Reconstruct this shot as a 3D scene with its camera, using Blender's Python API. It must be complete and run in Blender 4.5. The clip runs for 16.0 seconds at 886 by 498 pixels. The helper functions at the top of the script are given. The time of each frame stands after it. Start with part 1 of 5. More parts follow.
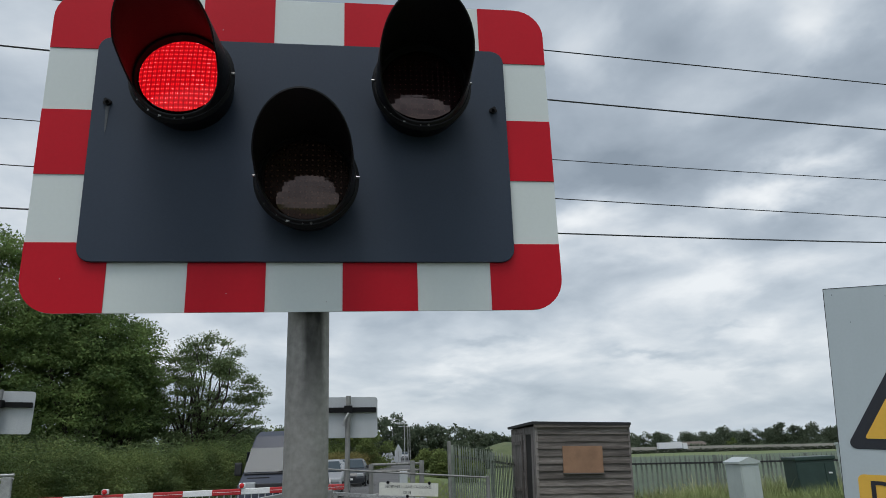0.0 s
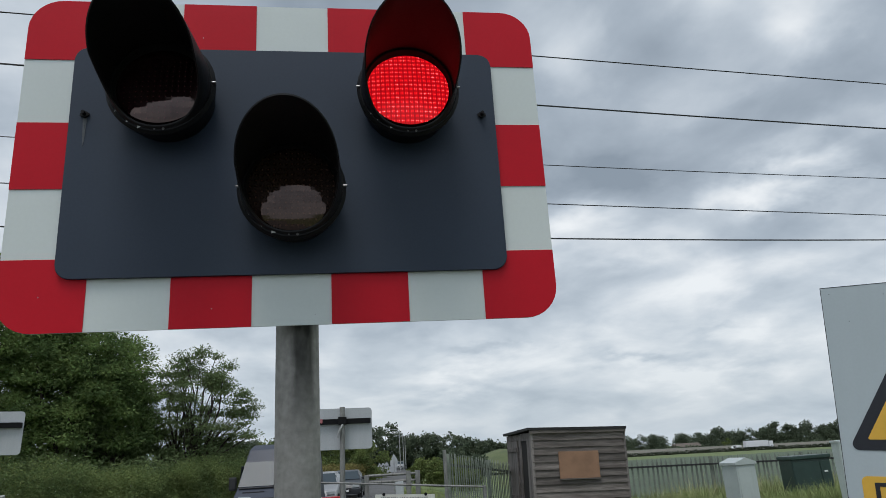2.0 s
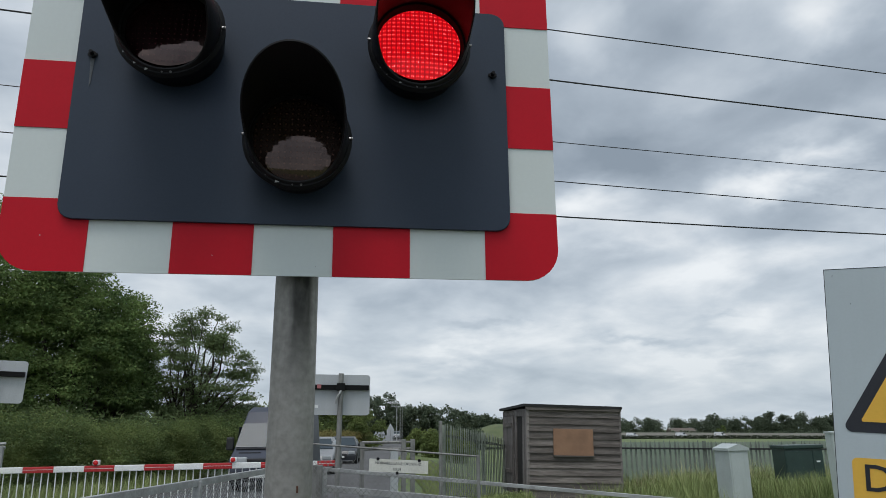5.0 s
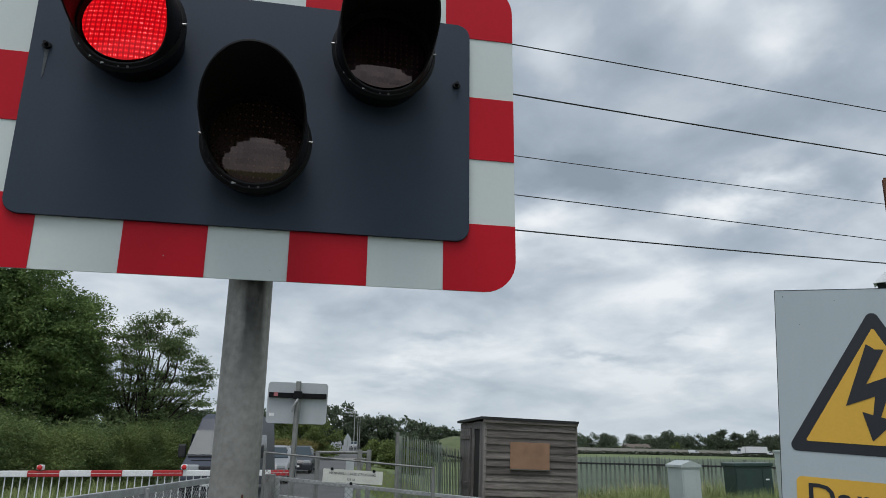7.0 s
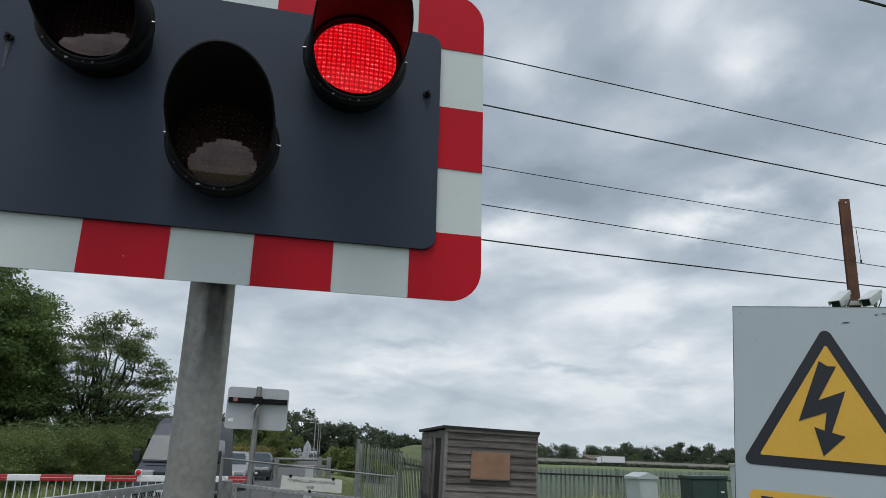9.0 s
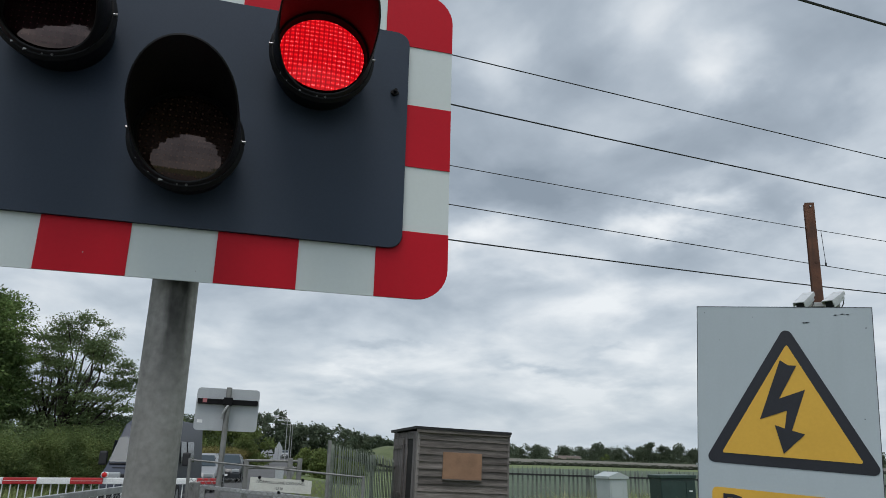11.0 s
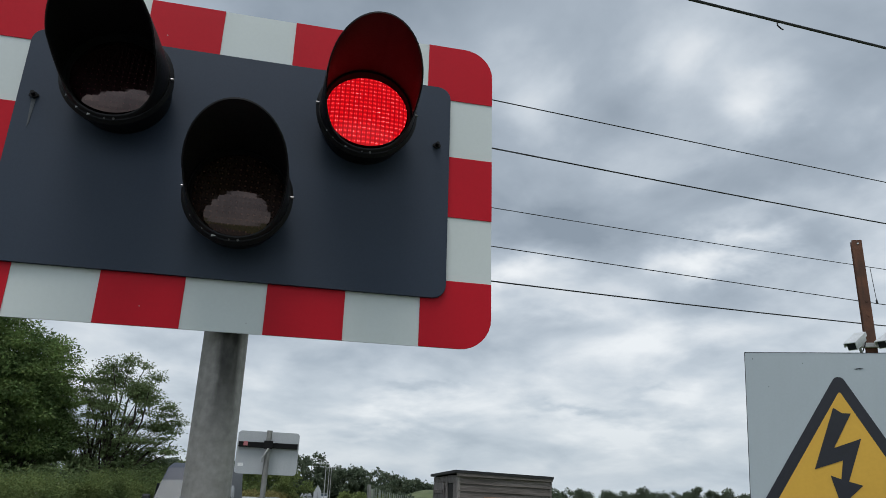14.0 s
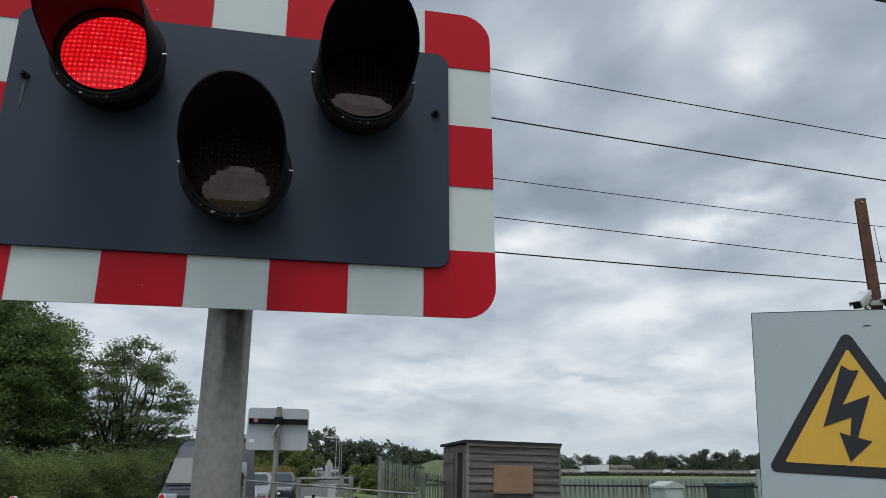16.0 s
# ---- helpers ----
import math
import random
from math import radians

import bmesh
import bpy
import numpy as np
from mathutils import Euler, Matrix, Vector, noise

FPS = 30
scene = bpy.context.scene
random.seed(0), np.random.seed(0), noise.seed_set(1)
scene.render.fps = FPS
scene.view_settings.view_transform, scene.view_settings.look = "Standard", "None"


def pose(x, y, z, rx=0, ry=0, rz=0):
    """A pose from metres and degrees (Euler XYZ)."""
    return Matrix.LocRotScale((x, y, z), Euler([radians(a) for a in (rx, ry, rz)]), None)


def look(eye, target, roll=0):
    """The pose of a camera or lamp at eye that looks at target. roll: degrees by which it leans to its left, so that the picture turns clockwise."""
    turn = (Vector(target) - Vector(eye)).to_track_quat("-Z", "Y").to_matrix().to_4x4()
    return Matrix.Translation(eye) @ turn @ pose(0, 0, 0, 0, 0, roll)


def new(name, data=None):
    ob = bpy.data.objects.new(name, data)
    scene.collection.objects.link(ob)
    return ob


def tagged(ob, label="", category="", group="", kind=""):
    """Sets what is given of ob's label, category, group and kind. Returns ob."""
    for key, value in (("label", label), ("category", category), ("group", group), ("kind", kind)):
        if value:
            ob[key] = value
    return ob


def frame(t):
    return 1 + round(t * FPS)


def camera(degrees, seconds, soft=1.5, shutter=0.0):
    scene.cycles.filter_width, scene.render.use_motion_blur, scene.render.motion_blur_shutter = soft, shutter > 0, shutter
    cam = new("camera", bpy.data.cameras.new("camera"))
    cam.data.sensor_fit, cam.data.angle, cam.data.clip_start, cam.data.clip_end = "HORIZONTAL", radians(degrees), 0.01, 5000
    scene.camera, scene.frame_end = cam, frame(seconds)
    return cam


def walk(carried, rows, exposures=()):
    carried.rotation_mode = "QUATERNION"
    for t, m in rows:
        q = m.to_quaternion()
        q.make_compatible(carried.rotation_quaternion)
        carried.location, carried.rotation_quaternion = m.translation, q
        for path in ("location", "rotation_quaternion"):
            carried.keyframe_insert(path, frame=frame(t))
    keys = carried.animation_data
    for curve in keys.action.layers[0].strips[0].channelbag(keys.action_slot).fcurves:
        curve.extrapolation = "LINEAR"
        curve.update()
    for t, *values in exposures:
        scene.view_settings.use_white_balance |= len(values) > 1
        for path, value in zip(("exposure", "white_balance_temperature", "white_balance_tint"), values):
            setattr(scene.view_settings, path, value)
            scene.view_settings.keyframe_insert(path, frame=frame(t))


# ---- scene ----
cam = camera(63.9, 16.0, soft=0.7)

PATH = [
    (0, (-0.243, 0.008, 1.626), (0.011, 1.916, 2.17), -1.9),
    (0.5, (-0.24, 0.03, 1.633), (0.038, 1.937, 2.166), -2.2),
    (1, (-0.229, 0.045, 1.634), (0.063, 1.948, 2.174), -2.8),
    (1.5, (-0.238, 0.053, 1.636), (0.055, 1.951, 2.195), -3.3),
    (2, (-0.238, 0.047, 1.638), (0.042, 1.946, 2.202), -3.5),
    (2.5, (-0.239, 0.038, 1.637), (0.026, 1.942, 2.19), -3.5),
    (3, (-0.233, 0.033, 1.637), (0.013, 1.945, 2.169), -3.5),
    (3.5, (-0.226, 0.031, 1.62), (0.008, 1.95, 2.13), -2.6),
    (4, (-0.23, 0.051, 1.604), (0.008, 1.977, 2.088), -1.2),
    (6.5, (-0.222, 0.064, 1.609), (0.089, 1.97, 2.129), 0.3),
    (7, (-0.214, 0.067, 1.604), (0.148, 1.962, 2.128), 0.7),
    (7.5, (-0.212, 0.07, 1.602), (0.196, 1.955, 2.129), 0.9),
    (8, (-0.213, 0.069, 1.604), (0.22, 1.947, 2.137), 1.1),
    (8.5, (-0.213, 0.067, 1.604), (0.229, 1.94, 2.146), 1.3),
    (11, (-0.196, 0.064, 1.6), (0.327, 1.914, 2.152), 1.3),
    (11.5, (-0.182, 0.075, 1.596), (0.371, 1.922, 2.129), 0.4),
    (12, (-0.184, 0.099, 1.606), (0.378, 1.947, 2.124), -1.2),
    (12.5, (-0.201, 0.104, 1.609), (0.335, 1.955, 2.142), -1.9),
    (13, (-0.221, 0.091, 1.615), (0.265, 1.943, 2.195), -1.0),
    (13.5, (-0.226, 0.06, 1.619), (0.212, 1.908, 2.247), 0.7),
    (14, (-0.217, 0.041, 1.615), (0.194, 1.885, 2.272), 1.6),
    (14.5, (-0.219, 0.036, 1.615), (0.184, 1.883, 2.268), 1.7),
    (15, (-0.221, 0.05, 1.61), (0.182, 1.907, 2.235), 1.5),
    (15.5, (-0.218, 0.058, 1.606), (0.189, 1.923, 2.202), 1.3),
    (16, (-0.214, 0.057, 1.612), (0.196, 1.925, 2.196), -0.2),
]
walk(cam, [(t, look(eye, target, roll)) for t, eye, target, roll in PATH])

# ---- world and sun: a bright overcast afternoon ----
def sky_world():
    world = bpy.data.worlds.new("overcast")
    scene.world = world
    world.use_nodes = True
    nt = world.node_tree
    nt.nodes.clear()
    N, L = nt.nodes.new, nt.links.new
    out, bg = N("ShaderNodeOutputWorld"), N("ShaderNodeBackground")
    sky = N("ShaderNodeTexSky")
    sky.sky_type, sky.sun_disc = "NISHITA", False
    sky.sun_elevation, sky.sun_rotation = radians(70), radians(202)
    sky.air_density, sky.dust_density = 1.0, 3.0
    co, sep = N("ShaderNodeTexCoord"), N("ShaderNodeSeparateXYZ")
    L(co.outputs["Generated"], sep.inputs[0])

    def mth(op, a, b=0.0, clamp=False):
        n = N("ShaderNodeMath")
        n.operation, n.use_clamp = op, clamp
        for i, v in enumerate((a, b)):
            if isinstance(v, (int, float)):
                n.inputs[i].default_value = v
            else:
                L(v, n.inputs[i])
        return n.outputs[0]

    # the cloud deck: directions laid on a curved ceiling
    zz = mth("ADD", mth("MAXIMUM", sep.outputs[2], 0.0), 0.26)
    u, v = mth("DIVIDE", sep.outputs[0], zz), mth("DIVIDE", sep.outputs[1], zz)
    com = N("ShaderNodeCombineXYZ")
    L(u, com.inputs[0]), L(v, com.inputs[1])

    def clouds(scale, detail, rough, warp, shift):
        mp, n = N("ShaderNodeMapping"), N("ShaderNodeTexNoise")
        mp.inputs["Location"].default_value = shift
        mp.inputs["Rotation"].default_value = (0, 0, radians(-14))
        mp.inputs["Scale"].default_value = (0.85, 0.8, 1)
        L(com.outputs[0], mp.inputs[0]), L(mp.outputs[0], n.inputs["Vector"])
        n.inputs["Scale"].default_value, n.inputs["Detail"].default_value = scale, detail
        n.inputs["Roughness"].default_value, n.inputs["Distortion"].default_value = rough, warp
        return n.outputs[0]

    big, mid, thin = clouds(0.8, 2, 0.5, 0.1, CLOUD_A), clouds(2.7, 7, 0.50, 0.25, CLOUD_B), clouds(8.0, 5, 0.55, 0.3, (1, 7, 0))
    mix = mth("ADD", mth("ADD", mth("MULTIPLY", big, 0.34), mth("MULTIPLY", mid, 0.52)), mth("MULTIPLY", thin, 0.09))
    mix = mth("ADD", mix, mth("SUBTRACT", 0.072, mth("MULTIPLY", mth("MAXIMUM", sep.outputs[2], 0.0), 0.26)))
    # the deck's own heavy folds and thin places, with ragged rims
    azim = mth("ARCTAN2", sep.outputs[0], sep.outputs[1])
    rise = mth("ARCSINE", sep.outputs[2])
    rag_a, rag_b = clouds(3.6, 5, 0.55, 0.2, (8, 3, 0)), clouds(4.1, 5, 0.55, 0.2, (2, 9, 0))
    azim = mth("ADD", azim, mth("MULTIPLY", mth("SUBTRACT", rag_a, 0.5), 0.24))
    rise = mth("ADD", rise, mth("MULTIPLY", mth("SUBTRACT", rag_b, 0.5), 0.13))
    for az, el, wide, tall, amount in FOLDS:
        da = mth("DIVIDE", mth("SUBTRACT", azim, radians(az)), radians(wide))
        de = mth("DIVIDE", mth("SUBTRACT", rise, radians(el)), radians(tall))
        fall = mth("EXPONENT", mth("MULTIPLY", mth("ADD", mth("MULTIPLY", da, da), mth("MULTIPLY", de, de)), -1.0))
        mix = mth("ADD", mix, mth("MULTIPLY", fall, amount))
    ramp = N("ShaderNodeValToRGB")
    e = ramp.color_ramp.elements
    e[0].position, e[0].color = 0.30, (0.25, 0.30, 0.355, 1)
    e[1].position, e[1].color = 0.62, (0.86, 0.89, 0.91, 1)
    for pos, col in ((0.42, (0.385, 0.445, 0.51, 1)), (0.50, (0.55, 0.61, 0.67, 1))):
        k = e.new(pos)
        k.color = col
    L(mix, ramp.inputs[0])
    # near the skyline the deck thins to an even pale band
    low = mth("POWER", mth("SUBTRACT", 1.0, mth("MAXIMUM", sep.outputs[2], 0.0), True), 11.0)
    veil = N("ShaderNodeMix")
    veil.data_type = "RGBA"
    veil.inputs["B"].default_value = (0.46, 0.545, 0.625, 1)
    L(mth("MULTIPLY", low, 0.78), veil.inputs["Factor"]), L(ramp.outputs[0], veil.inputs["A"])
    # a little of the clear sky's own tint comes through
    tint = N("ShaderNodeMix")
    tint.data_type, tint.blend_type = "RGBA", "ADD"
    tint.inputs["Factor"].default_value = 0.012
    L(veil.outputs["Result"], tint.inputs["A"]), L(sky.outputs[0], tint.inputs["B"])
    # the cloud glows where the sun stands behind it
    dot = N("ShaderNodeVectorMath")
    dot.operation = "DOT_PRODUCT"
    dot.inputs[1].default_value = Vector(SUN_FROM).normalized()
    L(co.outputs["Generated"], dot.inputs[0])
    glow = mth("POWER", mth("MULTIPLY", mth("SUBTRACT", dot.outputs["Value"], 0.45), 1.82, True), 1.5)
    L(mth("MULTIPLY", mth("ADD", mth("MULTIPLY", glow, SUN_GLOW), 1.0), SKY_STRENGTH), bg.inputs[1])
    L(tint.outputs["Result"], bg.inputs[0])
    L(bg.outputs[0], out.inputs[0])


FOLDS = [(40.2, 29.1, 3.0, 1.7, 0.11),
         (34.1, 17.8, 4.1, 1.5, 0.2),
         (19.3, 17.8, 3.6, 1.5, 0.17),
         (23.0, 15.1, 5.5, 1.4, 0.1),
         (19.5, 30.3, 3.6, 4.1, 0.1),
         (33.0, 32.6, 3.2, 2.7, 0.11),
         (25.1, 21.2, 7.3, 1.9, -0.12),
         (35.6, 23.6, 7.7, 1.8, -0.13),
         (41.1, 18.5, 3.6, 2.2, -0.12),
         (45.5, 22.6, 3.6, 3.6, -0.12),
         (46.5, 28.3, 5.0, 2.7, -0.1),
         (28.8, 28.4, 4.1, 1.8, -0.06),
         (23.6, 6.9, 3.6, 0.6, -0.09),
         (11.6, 7.8, 4.1, 0.7, -0.08),
         (29.6, 8.0, 2.7, 0.5, -0.06),
         (8.5, 5.3, 5.0, 0.9, 0.08),
         (27.3, 5.1, 5.5, 0.8, 0.07),
         (31.1, 11.3, 6.4, 1.4, 0.07),
         (40.8, 25.3, 5.0, 1.8, -0.08),
         (-24.4, 21.2, 5.5, 9.1, 0.08)]
SKY_STRENGTH, CLOUD_A, CLOUD_B = 0.97, (5.3, 0.4, 0), (0.4, 2.2, 0)
SUN_FROM, SUN_GLOW = (-7, -17, 50), 1.6
sky_world()
sun_data = bpy.data.lights.new("sun", "SUN")
sun_data.energy, sun_data.angle, sun_data.color = 1.75, radians(25), (1.0, 0.97, 0.93)
sun = new("sun", sun_data)
sun.matrix_world = look((0, 0, 50), (7, 17, 0))


# ---- materials ----
def mat(name, base, rough=0.6, metal=0.0, var=0.25, scale=6.0, fine=60.0, bump=0.15, second=None, stain=0.0,
        stain_col=(0.03, 0.03, 0.028), streak=False, along=None, random=0.0, spec=0.5, coat=0.0, dist=0.002, island=0.0, grain=0.22):
    """A surface with large mottling, fine grain, optional stains or rain streaks, and relief."""
    m = bpy.data.materials.new(name)
    m.use_nodes = True
    nt = m.node_tree
    N, L = nt.nodes.new, nt.links.new
    b = nt.nodes["Principled BSDF"]
    co = N("ShaderNodeTexCoord")
    second = second or tuple(c * (1 - var) for c in base)

    def noise_tex(s, det=4, stretch=None):
        n = N("ShaderNodeTexNoise")
        n.inputs["Scale"].default_value, n.inputs["Detail"].default_value = s, det
        if stretch:
            mp = N("ShaderNodeMapping")
            mp.inputs["Scale"].default_value = stretch
            L(co.outputs["Object"], mp.inputs[0]), L(mp.outputs[0], n.inputs["Vector"])
        else:
            L(co.outputs["Object"], n.inputs["Vector"])
        return n.outputs[0]

    def mix(fac, a, c, blend="MIX"):
        n = N("ShaderNodeMix")
        n.data_type, n.blend_type = "RGBA", blend
        for key, v in (("Factor", fac), ("A", a), ("B", c)):
            if isinstance(v, (int, float)):
                n.inputs[key].default_value = v
            elif isinstance(v, tuple):
                n.inputs[key].default_value = (*v, 1)
            else:
                L(v, n.inputs[key])
        return n.outputs["Result"]

    def span(v, lo, hi):
        n = N("ShaderNodeMapRange")
        n.inputs[1].default_value, n.inputs[2].default_value = lo, hi
        L(v, n.inputs[0])
        return n.outputs[0]

    big, small = noise_tex(scale, 4, along), noise_tex(fine, 6, along)
    col = mix(span(big, 0.35, 0.68), base, second)
    col = mix(span(small, 0.3, 0.75), col, mix(1.0, col, (1 - grain, 1 - grain, 1 - grain), "MULTIPLY"))
    if stain:
        s = noise_tex(scale * 1.7, 6, (streak if isinstance(streak, tuple) else (3.0, 3.0, 0.35)) if streak else None)
        n = N("ShaderNodeMath")
        n.operation = "MULTIPLY"
        n.inputs[1].default_value = stain
        L(span(s, 0.52, 0.72), n.inputs[0])
        col = mix(n.outputs[0], col, stain_col)
    if random or island:
        src = N("ShaderNodeObjectInfo").outputs["Random"] if random else N("ShaderNodeNewGeometry").outputs["Random Per Island"]
        hsv = N("ShaderNodeHueSaturation")
        amount = random or island
        mr = N("ShaderNodeMapRange")
        mr.inputs[3].default_value, mr.inputs[4].default_value = 1 - amount, 1 + amount
        L(src, mr.inputs[0]), L(mr.outputs[0], hsv.inputs["Value"]), L(col, hsv.inputs["Color"])
        if island:
            mh = N("ShaderNodeMapRange")
            mh.inputs[3].default_value, mh.inputs[4].default_value = 0.485, 0.515
            L(src, mh.inputs[0]), L(mh.outputs[0], hsv.inputs["Hue"])
        col = hsv.outputs[0]
    L(col, b.inputs["Base Color"])
    mr = N("ShaderNodeMapRange")
    mr.inputs[3].default_value, mr.inputs[4].default_value = max(0.02, rough - 0.1), min(1, rough + 0.12)
    L(small, mr.inputs[0]), L(mr.outputs[0], b.inputs["Roughness"])
    b.inputs["Metallic"].default_value = metal
    b.inputs["Specular IOR Level"].default_value = spec
    b.inputs["Coat Weight"].default_value = coat
    if bump:
        bp = N("ShaderNodeBump")
        bp.inputs["Strength"].default_value, bp.inputs["Distance"].default_value = bump, dist
        L(small, bp.inputs["Height"]), L(bp.outputs[0], b.inputs["Normal"])
    return m


def leaf_mat(name, base, second, value=0.22):
    m = mat(name, base, 0.7, var=0.4, scale=0.9, fine=3, bump=0, second=second, island=value, spec=0.12)
    nt = m.node_tree
    b, out = nt.nodes["Principled BSDF"], nt.nodes["Material Output"]
    tr, ad = nt.nodes.new("ShaderNodeBsdfTranslucent"), nt.nodes.new("ShaderNodeMixShader")
    nt.links.new(b.inputs["Base Color"].links[0].from_socket, tr.inputs[0])
    ad.inputs[0].default_value = 0.34
    nt.links.new(b.outputs[0], ad.inputs[1]), nt.links.new(tr.outputs[0], ad.inputs[2]), nt.links.new(ad.outputs[0], out.inputs[0])
    return m


def lens_mat(name, base, rough=0.07):
    """Ribbed signal lens: small square prisms in relief under a gloss."""
    m = bpy.data.materials.new(name)
    m.use_nodes = True
    nt = m.node_tree
    N, L = nt.nodes.new, nt.links.new
    b, co = nt.nodes["Principled BSDF"], N("ShaderNodeTexCoord")
    sep = N("ShaderNodeSeparateXYZ")
    L(co.outputs["Object"], sep.inputs[0])

    def cell(axis, pitch):
        n, c = N("ShaderNodeMath"), N("ShaderNodeMath")
        n.operation, c.operation = "MULTIPLY", "COSINE"
        n.inputs[1].default_value = 2 * math.pi / pitch
        L(sep.outputs[axis], n.inputs[0]), L(n.outputs[0], c.inputs[0])
        return c.outputs[0]

    tot = N("ShaderNodeMath")
    L(cell(0, 0.0125), tot.inputs[0]), L(cell(2, 0.0125), tot.inputs[1])
    # Lighter specks at the cell peaks paint in the prisms' refracted glints.
    ramp = N("ShaderNodeValToRGB")
    ramp.color_ramp.elements[0].position, ramp.color_ramp.elements[0].color = 0.80, (*base, 1)
    ramp.color_ramp.elements[1].position, ramp.color_ramp.elements[1].color = 0.98, (*(c * 3.2 for c in base), 1)
    half = N("ShaderNodeMapRange")
    half.inputs[1].default_value, half.inputs[2].default_value = -2.0, 2.0
    L(tot.outputs[0], half.inputs[0]), L(half.outputs[0], ramp.inputs[0]), L(ramp.outputs[0], b.inputs["Base Color"])
    b.inputs["Roughness"].default_value = rough
    b.inputs["Specular IOR Level"].default_value = 0.8
    b.inputs["Specular Tint"].default_value = (1.0, 0.76, 0.70, 1)
    bp = N("ShaderNodeBump")
    bp.inputs["Strength"].default_value, bp.inputs["Distance"].default_value = 1.0, 0.000022
    L(tot.outputs[0], bp.inputs["Height"]), L(bp.outputs[0], b.inputs["Normal"])
    return m


def led_mat():
    """Lit red LEDs: a square grid of hot points on a red glow."""
    m = bpy.data.materials.new("lit_leds")
    m.use_nodes = True
    nt = m.node_tree
    N, L = nt.nodes.new, nt.links.new
    b, co, sep = nt.nodes["Principled BSDF"], N("ShaderNodeTexCoord"), N("ShaderNodeSeparateXYZ")
    L(co.outputs["Object"], sep.inputs[0])

    def two(op, p, q):
        n = N("ShaderNodeMath")
        n.operation = op
        for i, v in enumerate((p, q)):
            if isinstance(v, float):
                n.inputs[i].default_value = v
            else:
                L(v, n.inputs[i])
        return n.outputs[0]

    def offset(axis, pitch):
        """The place within a cell, from -0.5 to 0.5."""
        return two("SUBTRACT", two("FRACT", two("DIVIDE", sep.outputs[axis], pitch), 0.0), 0.5)

    # each cell shows its point twice, side by side
    px = two("SUBTRACT", two("ABSOLUTE", offset(0, 0.0104), 0.0), 0.17)
    pz = two("MULTIPLY", offset(2, 0.0112), 0.55)
    dots = two("SUBTRACT", 1.75, two("MULTIPLY", two("SQRT", two("ADD", two("MULTIPLY", px, px), two("MULTIPLY", pz, pz)), 0.0), 8.4))
    nz = N("ShaderNodeTexNoise")
    nz.inputs["Scale"].default_value = 160
    L(co.outputs["Object"], nz.inputs["Vector"])
    val = two("ADD", dots, two("MULTIPLY", two("SUBTRACT", nz.outputs[0], 0.5), 1.9))
    ramp = N("ShaderNodeValToRGB")
    e = ramp.color_ramp.elements
    e[0].position, e[0].color = 0.25, (0.040, 0.0002, 0.0006, 1)
    e[1].position, e[1].color = 0.94, (1.5, 0.26, 0.28, 1)
    for pos, col in ((0.55, (0.082, 0.0004, 0.0009, 1)), (0.74, (0.13, 0.0010, 0.0018, 1))):
        k = e.new(pos)
        k.color = col
    mr = N("ShaderNodeMapRange")
    mr.inputs[1].default_value, mr.inputs[2].default_value = -2.2, 2.6
    L(val, mr.inputs[0]), L(mr.outputs[0], ramp.inputs[0])
    L(ramp.outputs[0], b.inputs["Emission Color"])
    b.inputs["Emission Strength"].default_value = 8.0
    b.inputs["Base Color"].default_value = (0.12, 0.003, 0.005, 1)
    b.inputs["Roughness"].default_value = 0.2
    b.inputs["Specular IOR Level"].default_value = 0.2
    return m


def glass_mat(name, tint=(0.02, 0.025, 0.03)):
    m = bpy.data.materials.new(name)
    m.use_nodes = True
    b = m.node_tree.nodes["Principled BSDF"]
    b.inputs["Base Color"].default_value = (*tint, 1)
    b.inputs["Specular IOR Level"].default_value = 0.14
    b.inputs["Roughness"].default_value = 0.12
    return m


M_WHITE = mat("white_reflective_sheet", (0.60, 0.645, 0.63), 0.4, var=0.04, scale=3, fine=120, bump=0.01, stain=0.06, stain_col=(0.40, 0.42, 0.40), streak=True, spec=0.25, grain=0.03)
M_RED = mat("red_reflective_sheet", (0.50, 0.010, 0.022), 0.4, var=0.08, scale=4, fine=120, bump=0.01, stain=0.05, stain_col=(0.46, 0.03, 0.035), streak=True, spec=0.12, grain=0.05)
M_SLATE = mat("dark_slate_paint", (0.027, 0.039, 0.061), 0.5, var=0.12, scale=2.5, fine=180, bump=0.03, stain=0.10, stain_col=(0.035, 0.046, 0.064), streak=True, spec=0.26, grain=0.08)
M_BLACK = mat("matt_black_plastic", (0.007, 0.007, 0.008), 0.55, var=0.3, scale=12, fine=200, bump=0.1, stain=0.12, stain_col=(0.02, 0.02, 0.02), spec=0.15)
M_HOOD_IN = mat("soot_black_hood_lining", (0.008, 0.007, 0.008), 0.48, var=0.3, scale=12, fine=200, bump=0.08, spec=0.26)
M_CHIP = mat("chipped_bare_paint", (0.5, 0.5, 0.5), 0.6, var=0.3, scale=60, fine=300)
M_BOLT = mat("weathered_bolt_steel", (0.25, 0.25, 0.25), 0.4, metal=0.8, var=0.3, scale=80, fine=300)
M_GALV = mat("weathered_galvanised_steel", (0.25, 0.25, 0.24), 0.6, metal=0.25, var=0.3, scale=5, fine=90, bump=0.12, stain=0.75, stain_col=(0.055, 0.052, 0.045), streak=True)
M_GALV2 = mat("grey_galvanised_rail", (0.40, 0.41, 0.41), 0.5, metal=0.3, var=0.3, scale=7, fine=80, bump=0.12, stain=0.45, stain_col=(0.20, 0.19, 0.17))
